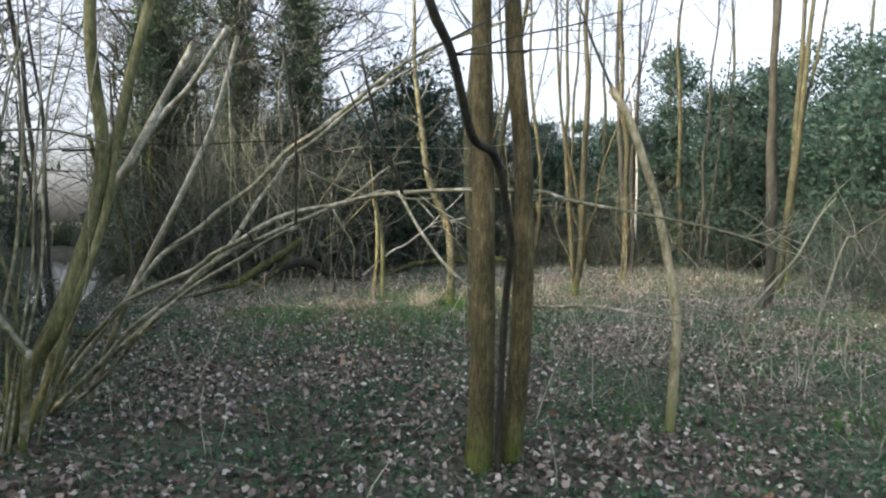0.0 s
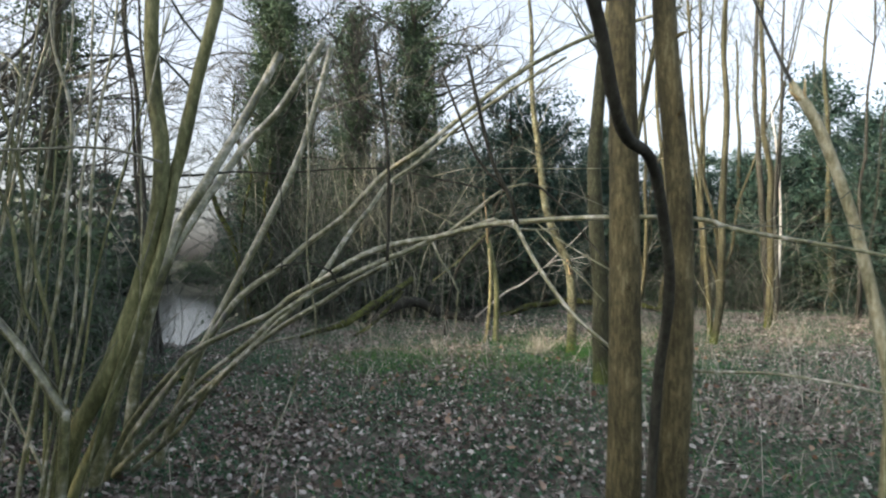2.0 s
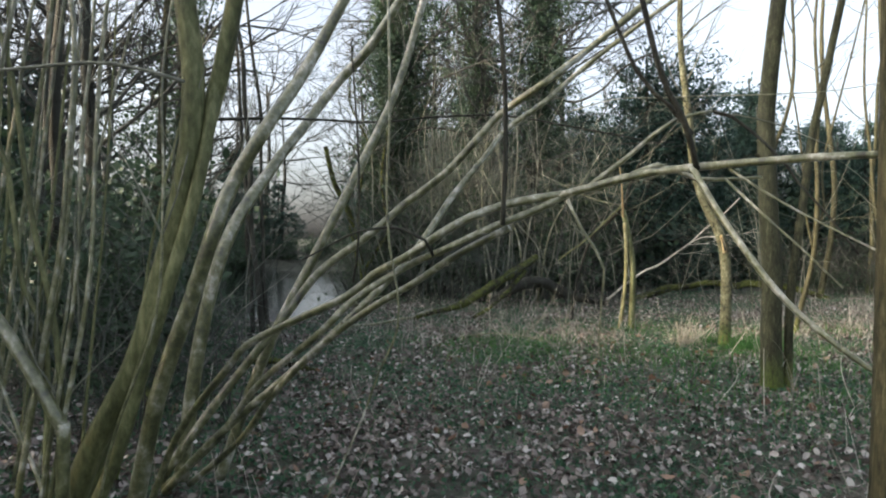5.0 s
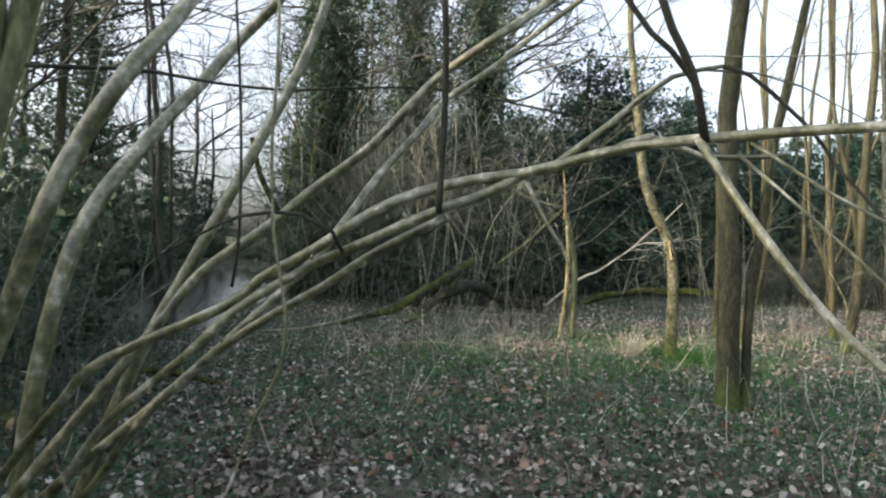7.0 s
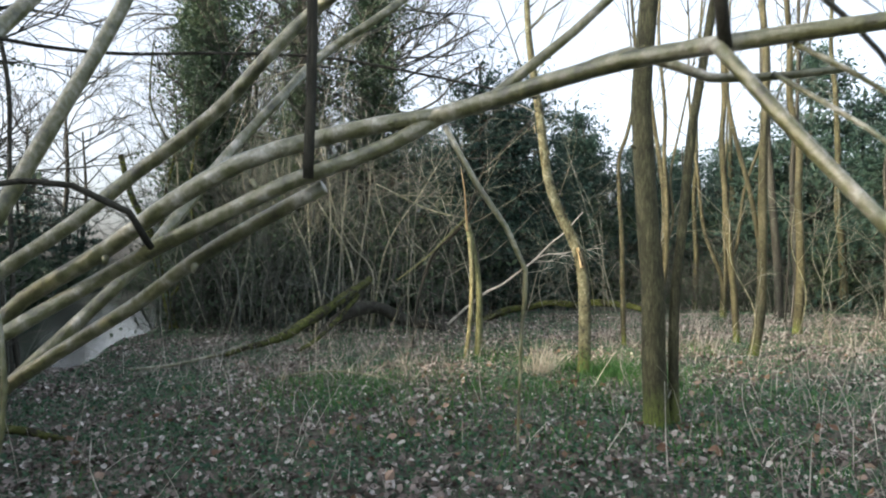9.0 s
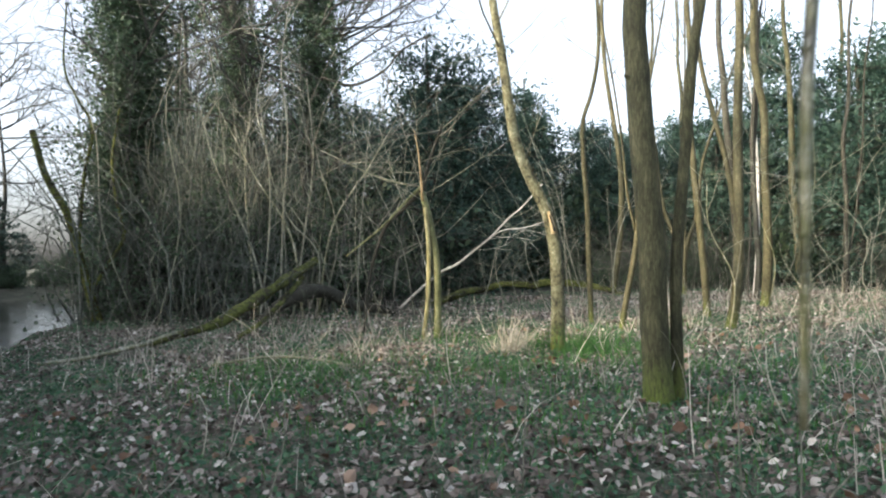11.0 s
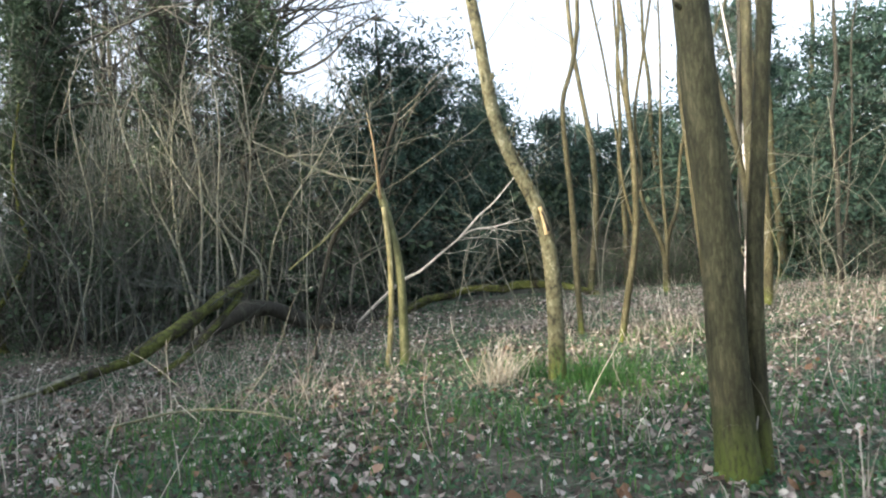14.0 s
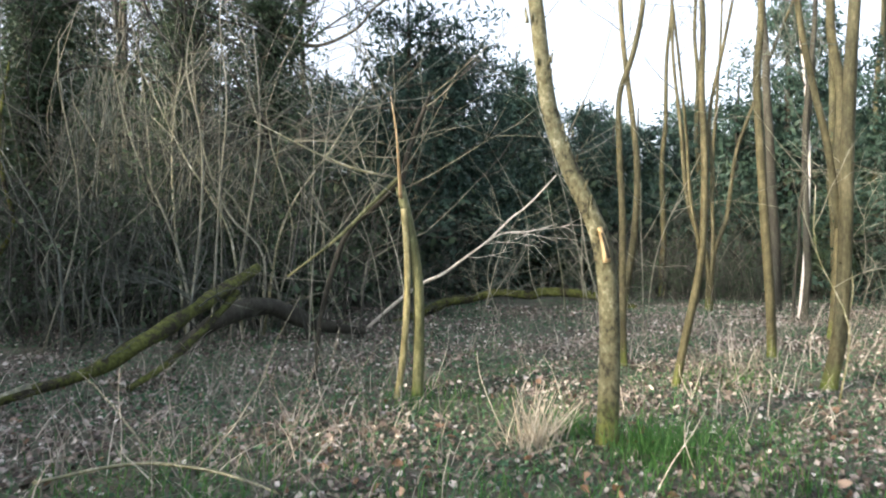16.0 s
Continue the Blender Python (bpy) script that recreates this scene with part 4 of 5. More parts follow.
def holly(seed, height, spread):
    """Low dense evergreen bush."""
    random.seed(seed)
    rng = np.random.default_rng(seed)
    ob = thing("evergreen_bush", (0, 0, 0), "dense dark evergreen bush", "bush", "evergreen bushes under the trees")
    g = Geo()
    pts = []
    for k in range(16):
        a = random.uniform(0, 6.283)
        l = random.uniform(0.5, 1) * spread
        tip = Vector((math.cos(a) * l, math.sin(a) * l, height * random.uniform(0.35, 1)))
        line = g.tube([(0, 0, -0.05), tip * 0.5 + Vector((0, 0, 0.2)), tip], 0.03, 0.006, 5, 0.3)
        for j in range(13):
            c = line[random.randrange(len(line) // 3, len(line))] + Vector((random.gauss(0, 0.28), random.gauss(0, 0.28), random.gauss(0, 0.24)))
            pts.append(np.array(c) + rng.normal(size=(11, 3)) * (0.16, 0.16, 0.12))
    tagged(part("stem_mass", g, BARK_DARK, ob), kind="stuff")
    v, f = leaf_arrays(np.concatenate(pts), 0.17, 1.8, 0.3, rng, 0.2)
    tagged(sheet("leaves", v, f, IVY, ob), kind="stuff")
    return ob


def put(first, places, sizes=(0.85, 1.2)):
    """Moves a first thing to the first place and copies it to the others."""
    for i, (x, y, *s) in enumerate(places):
        k = s[0] if s else random.uniform(*sizes)
        m = pose(x, y, ground_z(x, y) - 0.03, 0, 0, random.uniform(0, 360))
        ob = first if i == 0 else copy_thing(first, m)
        ob.matrix_basis = m @ Matrix.Diagonal((k, k, k, 1))


pines = [pine(11, 7.4, 2.6, 0.06), pine(12, 8.4, 2.4, 0.12), pine(13, 6.2, 2.5, 0.03), pine(14, 7.6, 2.5, 0.05, 0.5), pine(15, 7.6, 2.9, 0.02, 1.0, 0.36)]
random.seed(21)
P1, P2, P3, P4 = [(-0.6, 29.0, 0.9)], [(2.0, 33, 0.8)], [(4.4, 30.5, 0.8)], []
for k in range(46):      # the wood's edge across the clearing
    x = -13 + k * 0.95 + random.uniform(-0.6, 0.6)
    y = 33 - max(0, x - 6) * 0.5 + random.uniform(-2.0, 3.5)
    (P1, P2, P3)[k % 3].append((x, y, random.uniform(0.7, 1.0)))
P1 += [(11.5, 25.0, 1.0), (14.5, 18.5, 0.9)]
# unseen pines left of the path, added to block the low sun
P4 += [(-12, 0.5, 1.4), (-12.8, 2.0, 1.3), (-9, -2, 1.3), (-12, -4, 1.5), (-10, -6.5, 1.4), (-8.8, -10, 1.3), (-10.5, -9, 1.2), (-10, -4.5, 1.1)]
P4 += [(-11.5, -6.5, 1.2), (-11, -2, 1.2), (-10.6, 2.6, 1.1)]
# far-left row, added tall to shade the thickets from the sun
P4 += [(-35 + 2 * math.sin(k * 1.7), 5 + k * 2.2, random.uniform(1.5, 1.8)) for k in range(13)]
P4 += [(-32 + k * 2.0, 39 + 1.5 * math.sin(k * 2.1), random.uniform(0.8, 1.05)) for k in range(12)]
P3 += [(-14.5, 11.4, 1.0), (-17, 10.6, 1.1), (-20, 11.2, 1.2), (-23, 10.5, 1.2)]
P2 += [(9.0, 29.0, 1.05), (16.0, 12.0, 1.0)]
P3 += [(7.2, 28.0, 0.95), (-9.5, 38.0, 1.2), (13.5, 21.5, 1.0)]
for k in range(60):      # the ring of woods beyond
    a = k / 60 * 6.2832 + random.uniform(-0.05, 0.05)
    r = random.uniform(42, 52)
    low = 0.8 if 5.3 < a < 5.95 else 1.0      # open sky over the pond
    P4.append((r * math.sin(a), 12 + r * math.cos(a), random.uniform(1.0, 1.4) * low))
put(pines[0], P1)
put(pines[4], [(-1.75, 26.6, 1.0), (-0.5, 27.8, 0.9), (9.6, 24.5, 0.85), (12.2, 21.5, 0.95), (10.8, 17.5, 0.8)])      # broad dense crowns
put(pines[1], P2)
put(pines[2], P3)
def over_water(p):
    """The gap in the far bank where the sky comes down to the pond."""
    return p[1] > 28 and 0.40 < math.atan2(-8.5 - p[0], p[1] - 17) < 0.63


def in_beam(p, lo, hi):
    """The lane along which the low sun reaches the clearing."""
    return p[0] < -7 and p[1] < 11.5 and lo < 0.53 * p[0] - 0.848 * p[1] < hi


def sun_lane(p):
    """The strip where growth is lowered or left out to let the sun reach the far side of the clearing."""
    return -30 < p[0] < -4.5 and p[1] < 12.6 and -14.3 < 0.53 * p[0] - 0.848 * p[1] < -10.8


# two unseen pines added as sun blockers for the near right ground
P4 += [(-11.5, 3.8, 1.2), (-13.0, 2.9, 1.2)]
P4 += [(-28 + k * 1.9, 42 + 0.8 * math.sin(k * 2.2), 0.52 + 0.07 * (k % 3)) for k in (0, 1, 2, 5, 6, 7)]
put(pines[3], [(p[0], p[1], 0.5 * p[2]) if over_water(p) and p[1] > 47 else p for p in P4 if p[1] > 41 or not over_water(p)])
bush = holly(31, 2.6, 1.5)
places = [(-5.2, 24.6, 1.0), (-3.4, 25.2, 0.9), (-7.0, 24.2, 0.9), (-2.4, 26.5, 1.1), (-6.2, 27.0, 1.2), (-8.6, 25.4, 1.0), (-8.2, 21.9, 0.5), (-7.3, 22.3, 0.55), (-4.3, 27.5, 1.3), (-4.6, 22.6, 0.8), (-5.6, 23.2, 1.1), (-6.6, 22.0, 0.9), (-7.6, 23.6, 1.2), (-3.5, 23.8, 0.9), (-5.0, 25.8, 1.5), (-7.0, 26.2, 1.6), (-2.9, 25.6, 1.3), (-6.9, 10.4, 0.7), (-7.8, 11.2, 0.8), (-8.6, 9.6, 0.8), (-6.4, 8.4, 0.6), (-8.9, 11.8, 1.1), (-10.3, 11.5, 1.3), (-7.6, 11.5, 0.8), (-12.2, 11.6, 1.4)]
places += [(-34 + k * 1.7, 37.5 + 1.5 * math.sin(k * 2.3), random.uniform(1.0, 1.6)) for k in range(16)]
places += [(-35 + 1.2 * math.sin(k), 10 + k * 1.8, random.uniform(1.0, 1.6)) for k in range(15)]
for k in range(34):
    x = -12 + k * 1.05 + random.uniform(-0.5, 0.5)
    places.append((x, 29.5 - max(0, x - 6) * 0.5 + random.uniform(-1.5, 2.5), random.uniform(0.7, 1.25)))
places += [(-29 + k * 1.2, 36.2 + 0.8 * math.sin(k * 2.3), random.uniform(0.9, 1.3)) for k in range(14)]
places = [p for p in places if not over_water(p)]
places += [(-24.5 + k * 0.9, 40.4 + 0.5 * math.sin(k * 2.3), 0.42 + 0.04 * (k % 3)) for k in range(10)] + [(-29 + k * 1.1, 45 + 1.2 * math.sin(k * 1.9), 0.6 + 0.06 * (k % 3)) for k in range(13)]      # low growth in the gap
rb = random.Random(9)
places += [(1.5 + k * 1.15, 32.0 - max(0, k - 5) * 0.62 + rb.uniform(-1.2, 1.2), rb.uniform(1.3, 1.8)) for k in range(15)]      # dark wood behind the slim trees
places += [(-6.6, 9.4, 1.15), (-7.3, 10.2, 1.2), (-8.2, 11.0, 1.2)]      # bushes added to keep the low sun off the near bank
put(bush, [(p[0], p[1], p[2] * 0.7) if sun_lane(p) else p for p in places])


# ---- ivy-clad trees by the pond ----
def ivy_tree(x, y, height, r, seed, thick, n, low=0.0):
    """low: share of the trunk left bare of ivy."""
    random.seed(seed)
    rng = np.random.default_rng(seed)
    z = ground_z(x, y)
    ob = thing("ivy_tree", (x, y, z), "tall tree wrapped in dark green ivy", "tree")
    g = Geo()
    line = g.tube([(x, y, z - 0.1), (x - 0.1, y, z + height * 0.3), (x + 0.1, y, z + height * 0.6), (x, y, z + height)], r, r * 0.4, 10, 0.4, 0.1, 0.4)
    tr = part("trunk", g, BARK_DARK, ob)
    pts = []
    for k in range(26):
        p = random.choice(line[len(line) // 3:])
        a = random.uniform(0, 6.283)
        branch(tr, TWIG_DARK, p, (math.cos(a), math.sin(a), 0.35), random.uniform(1.5, 4.5), 0.04, 2, 0.7, 0.03, 4)
    for k in range(n):
        i = random.randrange(int(low * len(line)), len(line))
        t = i / len(line)
        a = random.uniform(0, 6.283)
        w = thick * max(0.12, 0.5 + 1.5 * noise.noise((t * 6 + math.cos(a), seed, math.sin(a) * 1.2)))
        q = math.sqrt(random.random()) * w + r * 0.7
        c = line[i] + Vector((math.cos(a) * q, math.sin(a) * q, random.uniform(-0.25, 0.25)))
        pts.append(np.array(c) + rng.normal(size=(9, 3)) * 0.12)
    for k in range(46):      # sprays of ivy reaching out along the boughs
        p = random.choice(line[int(len(line) * max(0.2, low)):])
        a, out = random.uniform(0, 6.283), random.uniform(0.5, 2.3)
        for j in range(int(out * 16)):
            d = out * random.random()
            c = p + Vector((math.cos(a) * d, math.sin(a) * d, 0.3 * d)) + Vector((random.gauss(0, 0.16), random.gauss(0, 0.16), random.gauss(-0.1, 0.2)))
            pts.append(np.array(c) + rng.normal(size=(9, 3)) * 0.09)
    v, f = leaf_arrays(np.concatenate(pts), 0.08, 1.25, 0.1, rng, 0.2)
    tagged(sheet("ivy", v, f, IVY, tr, (x, y, z)), "glossy dark ivy leaves", kind="stuff")
    return ob


ivy_tree(-8.4, 21.5, 10, 0.3, 41, 1.05, 5000)
ivied = ivy_tree(-4.6, 23.5, 9.5, 0.17, 42, 0.9, 1800, 0.45)
ivy_tree(-7.2, 25.5, 10, 0.18, 43, 0.75, 1900, 0.12)
ivy_tree(-12.5, 17.5, 9, 0.2, 44, 0.5, 1200)
# dark boughs that reach out of the crown
for r, pts in [(0.045, [(-4.6, 23.5, 5.6), (-4.18, 23.0, 5.5), (-3.42, 22.6, 5.2), (-2.63, 22.5, 5.5), (-2.23, 22.5, 5.95), (-1.57, 22.5, 6.32)]),
               (0.035, [(-4.6, 23.5, 5.7), (-4.94, 23.0, 5.7), (-5.83, 22.5, 5.95), (-6.3, 22.5, 6.8), (-6.7, 22.5, 7.6)]),
               (0.03, [(-4.55, 23.5, 6.6), (-3.6, 22.8, 6.5), (-2.4, 22.5, 6.9), (-1.3, 22.4, 7.4)])]:
    g = Geo()
    line = g.tube(pts, r, r * 0.4, 7, 0.2, 0.12)
    bough = part("bough", g, BARK_DARK, ivied)
    for k in range(9):
        branch(bough, TWIG_DARK, random.choice(line[3:]), (random.uniform(-1, 1), random.uniform(-0.6, 0.6), random.uniform(-0.6, 0.9)), random.uniform(0.5, 1.3), 0.014, 1, 0.7, 0.0, 4, 4, 0.3, name="twig")


# ---- tall bare trees beyond the pond ----
def tall_tree(seed):
    random.seed(seed)
    ob = thing("tall_tree", (0, 0, 0), "tall leafless tree with fine purple-brown twigs", "tree", "bare trees beyond the pond")
    g = Geo()
    line = g.tube([(0, 0, -0.2), (0.1, 0, 3), (-0.1, 0.1, 6), (0.1, 0, 10)], 0.2, 0.05, 8, 0.6)
    tr = part("trunk", g, BARK_DARK, ob)
    for k in range(13):
        a = random.uniform(0, 6.283)
        branch(tr, TWIG_DARK, random.choice(line[5:]), (math.cos(a), math.sin(a), 0.6), random.uniform(2.5, 4.5), 0.05, 2, 0.7, 0.05, 5)
    return ob


FAR = [(-31 + k * 2.6 + random.uniform(-1, 1), 40 + random.uniform(-1, 5), random.uniform(0.8, 1.1)) for k in range(12)] + [(-27 + k * 1.3, 41 + random.uniform(-1, 6), random.uniform(1.1, 1.35)) for k in range(10)] + [(-9.5, 28, 0.9), (-8.0, 30, 0.95), (-6.0, 29, 0.85), (-5.2, 31, 0.95), (-10.8, 31, 1.0)]
put(tall_tree(81), [p for p in FAR if not over_water(p)] + [(-28, 46, 1.2), (-17.5, 48, 1.1), (-25, 43, 0.9), (-21.5, 46, 0.8)])
SIDE = [(-14 - random.uniform(0, 14), 8.5 - random.uniform(0, 7), random.uniform(0.8, 1.1)) for k in range(9)] + [(-10.5, 9.6, 0.8), (-12.6, 11.0, 0.9), (-9.4, 7.9, 0.75), (-14.2, 10.4, 1.0), (-8.6, 6.6, 0.7), (-11.6, 9.0, 0.9)]
put(tall_tree(82), [p for p in SIDE if not in_beam(p, -13.0, -10.0) and not sun_lane(p)] + [(-9.3, 11.5, 0.8), (-10.6, 11.9, 0.85), (-11.8, 11.4, 0.9)] + [(-33.5 - k % 2, 18 + k * 2.4, 1.3 + 0.1 * (k % 3)) for k in range(9)])


# ---- thickets of thin stems ----
def thicket(seed, height, stems, mat, name="thicket", label="tangled leafless shrub of thin grey-brown stems"):
    random.seed(seed)
    ob = thing(name, (0, 0, 0), label, "shrub", "leafless thickets")
    rest = Geo()
    for k in range(stems):
        a = random.uniform(0, 6.283)
        r = 1.5 * math.sqrt(random.random())
        l = random.uniform(0.0, 0.75)
        h = height * random.uniform(0.4, 1.1)
        p = Vector((math.cos(a) * r, math.sin(a) * r, -0.05))
        b = random.uniform(0, 6.283)
        d = Vector((math.cos(b), math.sin(b), 0)) * l * h
        g = Geo() if k < 12 else rest
        kink = Vector((random.uniform(-0.3, 0.3), random.uniform(-0.3, 0.3), random.uniform(-0.2, 0.2)))
        line = g.tube([p, p + d * 0.2 + kink + Vector((0, 0, h * 0.35)), p + d * 0.5 - kink + Vector((0, 0, h * 0.7)), p + d * 1.2 + Vector((0, 0, h * random.uniform(0.85, 1.0)))], random.uniform(0.008, 0.02), 0.005, 4, 0.45, 0)
        for j in range(4):
            grow(rest, random.choice(line), (random.uniform(-1, 1), random.uniform(-1, 1), random.uniform(-0.3, 0.7)), random.uniform(0.4, 1.5), 0.007, 1, 0.9, 0.0, 2, 3, 0.35)
        if k < 12:
            part("stem", g, mat if k % 3 else TWIG_PALE, ob)
    tagged(part("twig_mass", rest, mat, ob), kind="stuff")
    rng = np.random.default_rng(seed)
    pts = []
    for k in range(26):      # ivy and bramble leaves low among the stems
        c = np.array([random.uniform(-1.4, 1.4), random.uniform(-1.4, 1.4), random.uniform(0.1, height * 0.5)])
        pts.append(c + rng.normal(size=(26, 3)) * (0.22, 0.22, 0.3))
    v, f = leaf_arrays(np.concatenate(pts), 0.07, 1.25, 0.1, rng, 0.2)
    tagged(sheet("ivy", v, f, IVY, ob, (0, 0, 0)), "small dark green ivy leaves", kind="stuff")
    return ob


th = [thicket(51, 4.0, 22, TWIG), thicket(52, 2.8, 24, TWIG_DARK), thicket(53, 5.0, 20, TWIG)]
random.seed(61)
T = [[], [], []]
for k in range(19):      # between log and ivy trees
    T[k % 3].append((random.uniform(-8.5, -3.6), random.uniform(19.0, 24.5), random.uniform(1.0, 1.4)))
for k in range(34):      # under the far evergreens
    x = random.uniform(-6, 18)
    T[1].append((x, random.uniform(24.5, 29) - max(0, x - 5) * 0.5, random.uniform(0.5, 0.9)))
for k in range(26):      # beside the pond
    y = random.uniform(7.5, 12.3)
    T[k % 2].append((-1.6 - 0.62 * (y - 3) - random.random() ** 1.5 * 6, y, random.uniform(0.5, 0.9)))
for k in range(16):      # right of the clearing
    T[k % 2].append((random.uniform(7, 12), random.uniform(9, 19), random.uniform(0.4, 0.75)))
for k in range(20):      # far bank of the pond
    T[k % 3].append((-30 + k * 1.1, 37 + 3 * math.sin(k) - abs(k - 10) * 0.3, 1.2))


def by_water(p):
    """In the pond, or on the open bank in front of it."""
    return pond_depth(p[0], p[1]) > 0.3 or (p[1] < 18 and -4 > p[0] > -1.2 - 0.62 * (p[1] - 3))


for i in range(3):
    put(th[i], [p for p in T[i] if not by_water(p) and not over_water(p) and not sun_lane(p)], (0.75, 1.1))



# ---- slender saplings before the dark wood ----
def slender_sapling(x, y, h, seed):
    r = random.Random(seed)
    z = ground_z(x, y)
    ob = thing("sapling", (x, y, z), "thin pale leafless sapling leaning among others", "sapling", "slender saplings of the clearing's edge")
    lx, ly, kx = r.uniform(-0.4, 0.4), r.uniform(-0.3, 0.3), r.uniform(-0.2, 0.2)
    g = Geo()
    t = r.uniform(0.007, 0.013)
    line = g.tube([(x, y, z - 0.05), (x + lx * h * 0.3 + kx, y + ly * h * 0.3, z + h * 0.35), (x + lx * h * 0.6 - kx * 0.5, y + ly * h * 0.6, z + h * 0.7), (x + lx * h, y + ly * h, z + h)], t, t * 0.35, 6, 0.15)
    st = part("stem", g, r.choice((TWIG_PALE, TWIG_PALE, BARK_HAZEL)), ob)
    for k in range(5):
        branch(st, TWIG_PALE, r.choice(line[3:]), (r.uniform(-1, 1), r.uniform(-0.5, 0.5), r.uniform(0.0, 0.9)), r.uniform(0.5, 1.4), 0.006, 1, 0.6, 0.0, 3, name="twig")


rs = random.Random(17)
for k in range(22):
    slender_sapling(rs.uniform(-5.2, 1.6), rs.uniform(16.8, 21.8), rs.uniform(1.8, 4.4), 300 + k)
for k in range(9):
    slender_sapling(rs.uniform(1.8, 6.5), rs.uniform(14.0, 20.0), rs.uniform(1.5, 3.6), 340 + k)

# ---- ground cover ----
rng = np.random.default_rng(5)


def near(x, y, px, py, r):
    return math.exp(-((x - px) ** 2 + (y - py) ** 2) / (r * r))


def litter_keep(x, y):
    d = 0.42 + 0.7 * noise.noise((x * 0.9, y * 0.9, 9.0)) + 0.3 * near(x, y, -1.5, 7, 4)
    return d * min(1.0, 13 / max(4.0, y))


c = scatter(262000, -8.5, 8.5, -3.0, 24, rng, litter_keep, 0.03)
v, f = curled_leaves(c, 0.056, 1.4, 0.6, rng, 0.7)
tagged(sheet("leaf_litter", v, f, LITTER), "fallen dry brown and pale leaves over the ground", "leaves", kind="stuff")
c = scatter(270000, -9, 9, -3.0, 25, rng, lambda x, y: (0.5 + 0.9 * noise.noise((x * 0.7, y * 0.7, 2.0)) + 0.2) * min(1.0, 11 / max(4.0, y)), 0.03)
v, f = leaf_arrays(c, 0.042, 1.6, 0.5, rng)
tagged(sheet("ground_herbs", v, f, HERB), "low dark green herb leaves", "ground cover", kind="stuff")
c = scatter(1500, -5, 6, 4.0, 16, rng, lambda x, y: 0.25 + 0.7 * near(x, y, -0.5, 9.5, 3.5), 0.05)
v, f = curled_leaves(c, 0.075, 1.3, 0.6, rng, 0.8)
tagged(sheet("oak_leaves", v, f, LEAF_OAK), "larger curled orange-brown fallen leaves", "leaves", kind="stuff")
GREEN = ((0.45, 12.9, 0.5), (0.3, 12.2, 0.6), (-0.4, 11.6, 0.6), (-2.6, 12.4, 0.8), (0.0, 11.0, 0.5), (1.0, 11.8, 0.6), (0.9, 10.2, 0.4), (1.9, 15.6, 0.5), (1.7, 5.9, 0.5), (4.9, 8.2, 0.8), (-1.0, 15.0, 0.6), (-2.9, 11.6, 0.7), (0.7, 9.4, 0.7), (-1.6, 10.2, 0.6), (2.0, 11.5, 0.6), (1.2, 13.5, 0.5), (-0.4, 9.6, 0.5), (3.4, 5.8, 0.5), (-1.9, 11.4, 0.7), (0.9, 12.4, 0.5), (-0.9, 12.2, 0.6))
c = scatter(60000, -5, 7, 3.5, 19, rng, lambda x, y: sum(near(x, y, *k) for k in GREEN) * 0.7 + 0.12 * max(0.0, noise.noise((x * 1.2, y * 1.2, 4.0)) + 0.15), 0.0)
v, f = blade_arrays(c, 0.135, 0.0038, 0.6, rng)
tagged(sheet("grass", v, f, GRASS), "patches of fresh green grass", "grass", kind="stuff")
c = scatter(150000, -6, 7, 3.0, 17, rng, lambda x, y: (0.45 + 0.8 * noise.noise((x * 0.9, y * 0.9, 6.0))) * min(1.0, 8 / max(4.0, y)), 0.0)
v, f = blade_arrays(c, 0.045, 0.004, 0.9, rng)
tagged(sheet("short_grass", v, f, HERB), "short dark green moss and seedlings", "ground cover", kind="stuff")
DRY = ((-3.2, 15.6, 1.2), (-4.3, 13.6, 1.0), (1.8, 14.5, 1.2), (2.6, 11.0, 1.6), (3.2, 17.5, 1.6), (4.2, 7.5, 1.6), (0.9, 17.5, 1.2), (-2.0, 14.0, 0.8), (5.0, 13.5, 1.8), (2.3, 8.6, 1.0), (1.0, 7.0, 0.7), (-1.9, 13.2, 0.8), (-3.0, 13.0, 0.7), (6.5, 20.0, 2.0), (3.0, 20.5, 1.5))
c = scatter(26000, -6.5, 8, 4.5, 21, rng, lambda x, y: sum(near(x, y, *k) for k in DRY) * (0.34 if x < 0 else 0.36) * max(0.1, 0.75 + 1.6 * noise.noise((x * 1.6, y * 1.6, 8.0))) + 0.02, 0.0)
v, f = stalk_arrays(c, 0.34, 0.0042, 1.9, rng)
tagged(sheet("dry_grass", v, f, STRAW), "flattened straw-coloured dead grass and stalks", "grass", kind="stuff")
c = scatter(19000, -6, 10, 5.0, 23, rng, lambda x, y: 0.04 + (0.42 if x < 0 else 0.5) * sum(near(x, y, *k) for k in DRY) * max(0.1, 0.75 + 1.6 * noise.noise((x * 1.1, y * 1.1, 11.0))), 0.0)
v, f = stalk_arrays(c, 0.58, 0.0032, 2.0, rng)
tagged(sheet("dead_stalks", v, f, STRAW), "thin dry upright weed stalks", "stalks", kind="stuff")


def tuft(x, y, h, n, spread, mat, name, label, seed, width=0.0034, droop=0.9):
    r = np.random.default_rng(seed)
    z = ground_z(x, y)
    c = np.stack([r.normal(x, spread, n), r.normal(y, spread, n), np.full(n, z - 0.01)], 1)
    v, f = stalk_arrays(c, h, width, droop, r)
    ob = thing(name, (x, y, z), label, "grass tuft")
    tagged(sheet("blade_mass", v, f, mat, ob, (x, y, z)), kind="stuff")


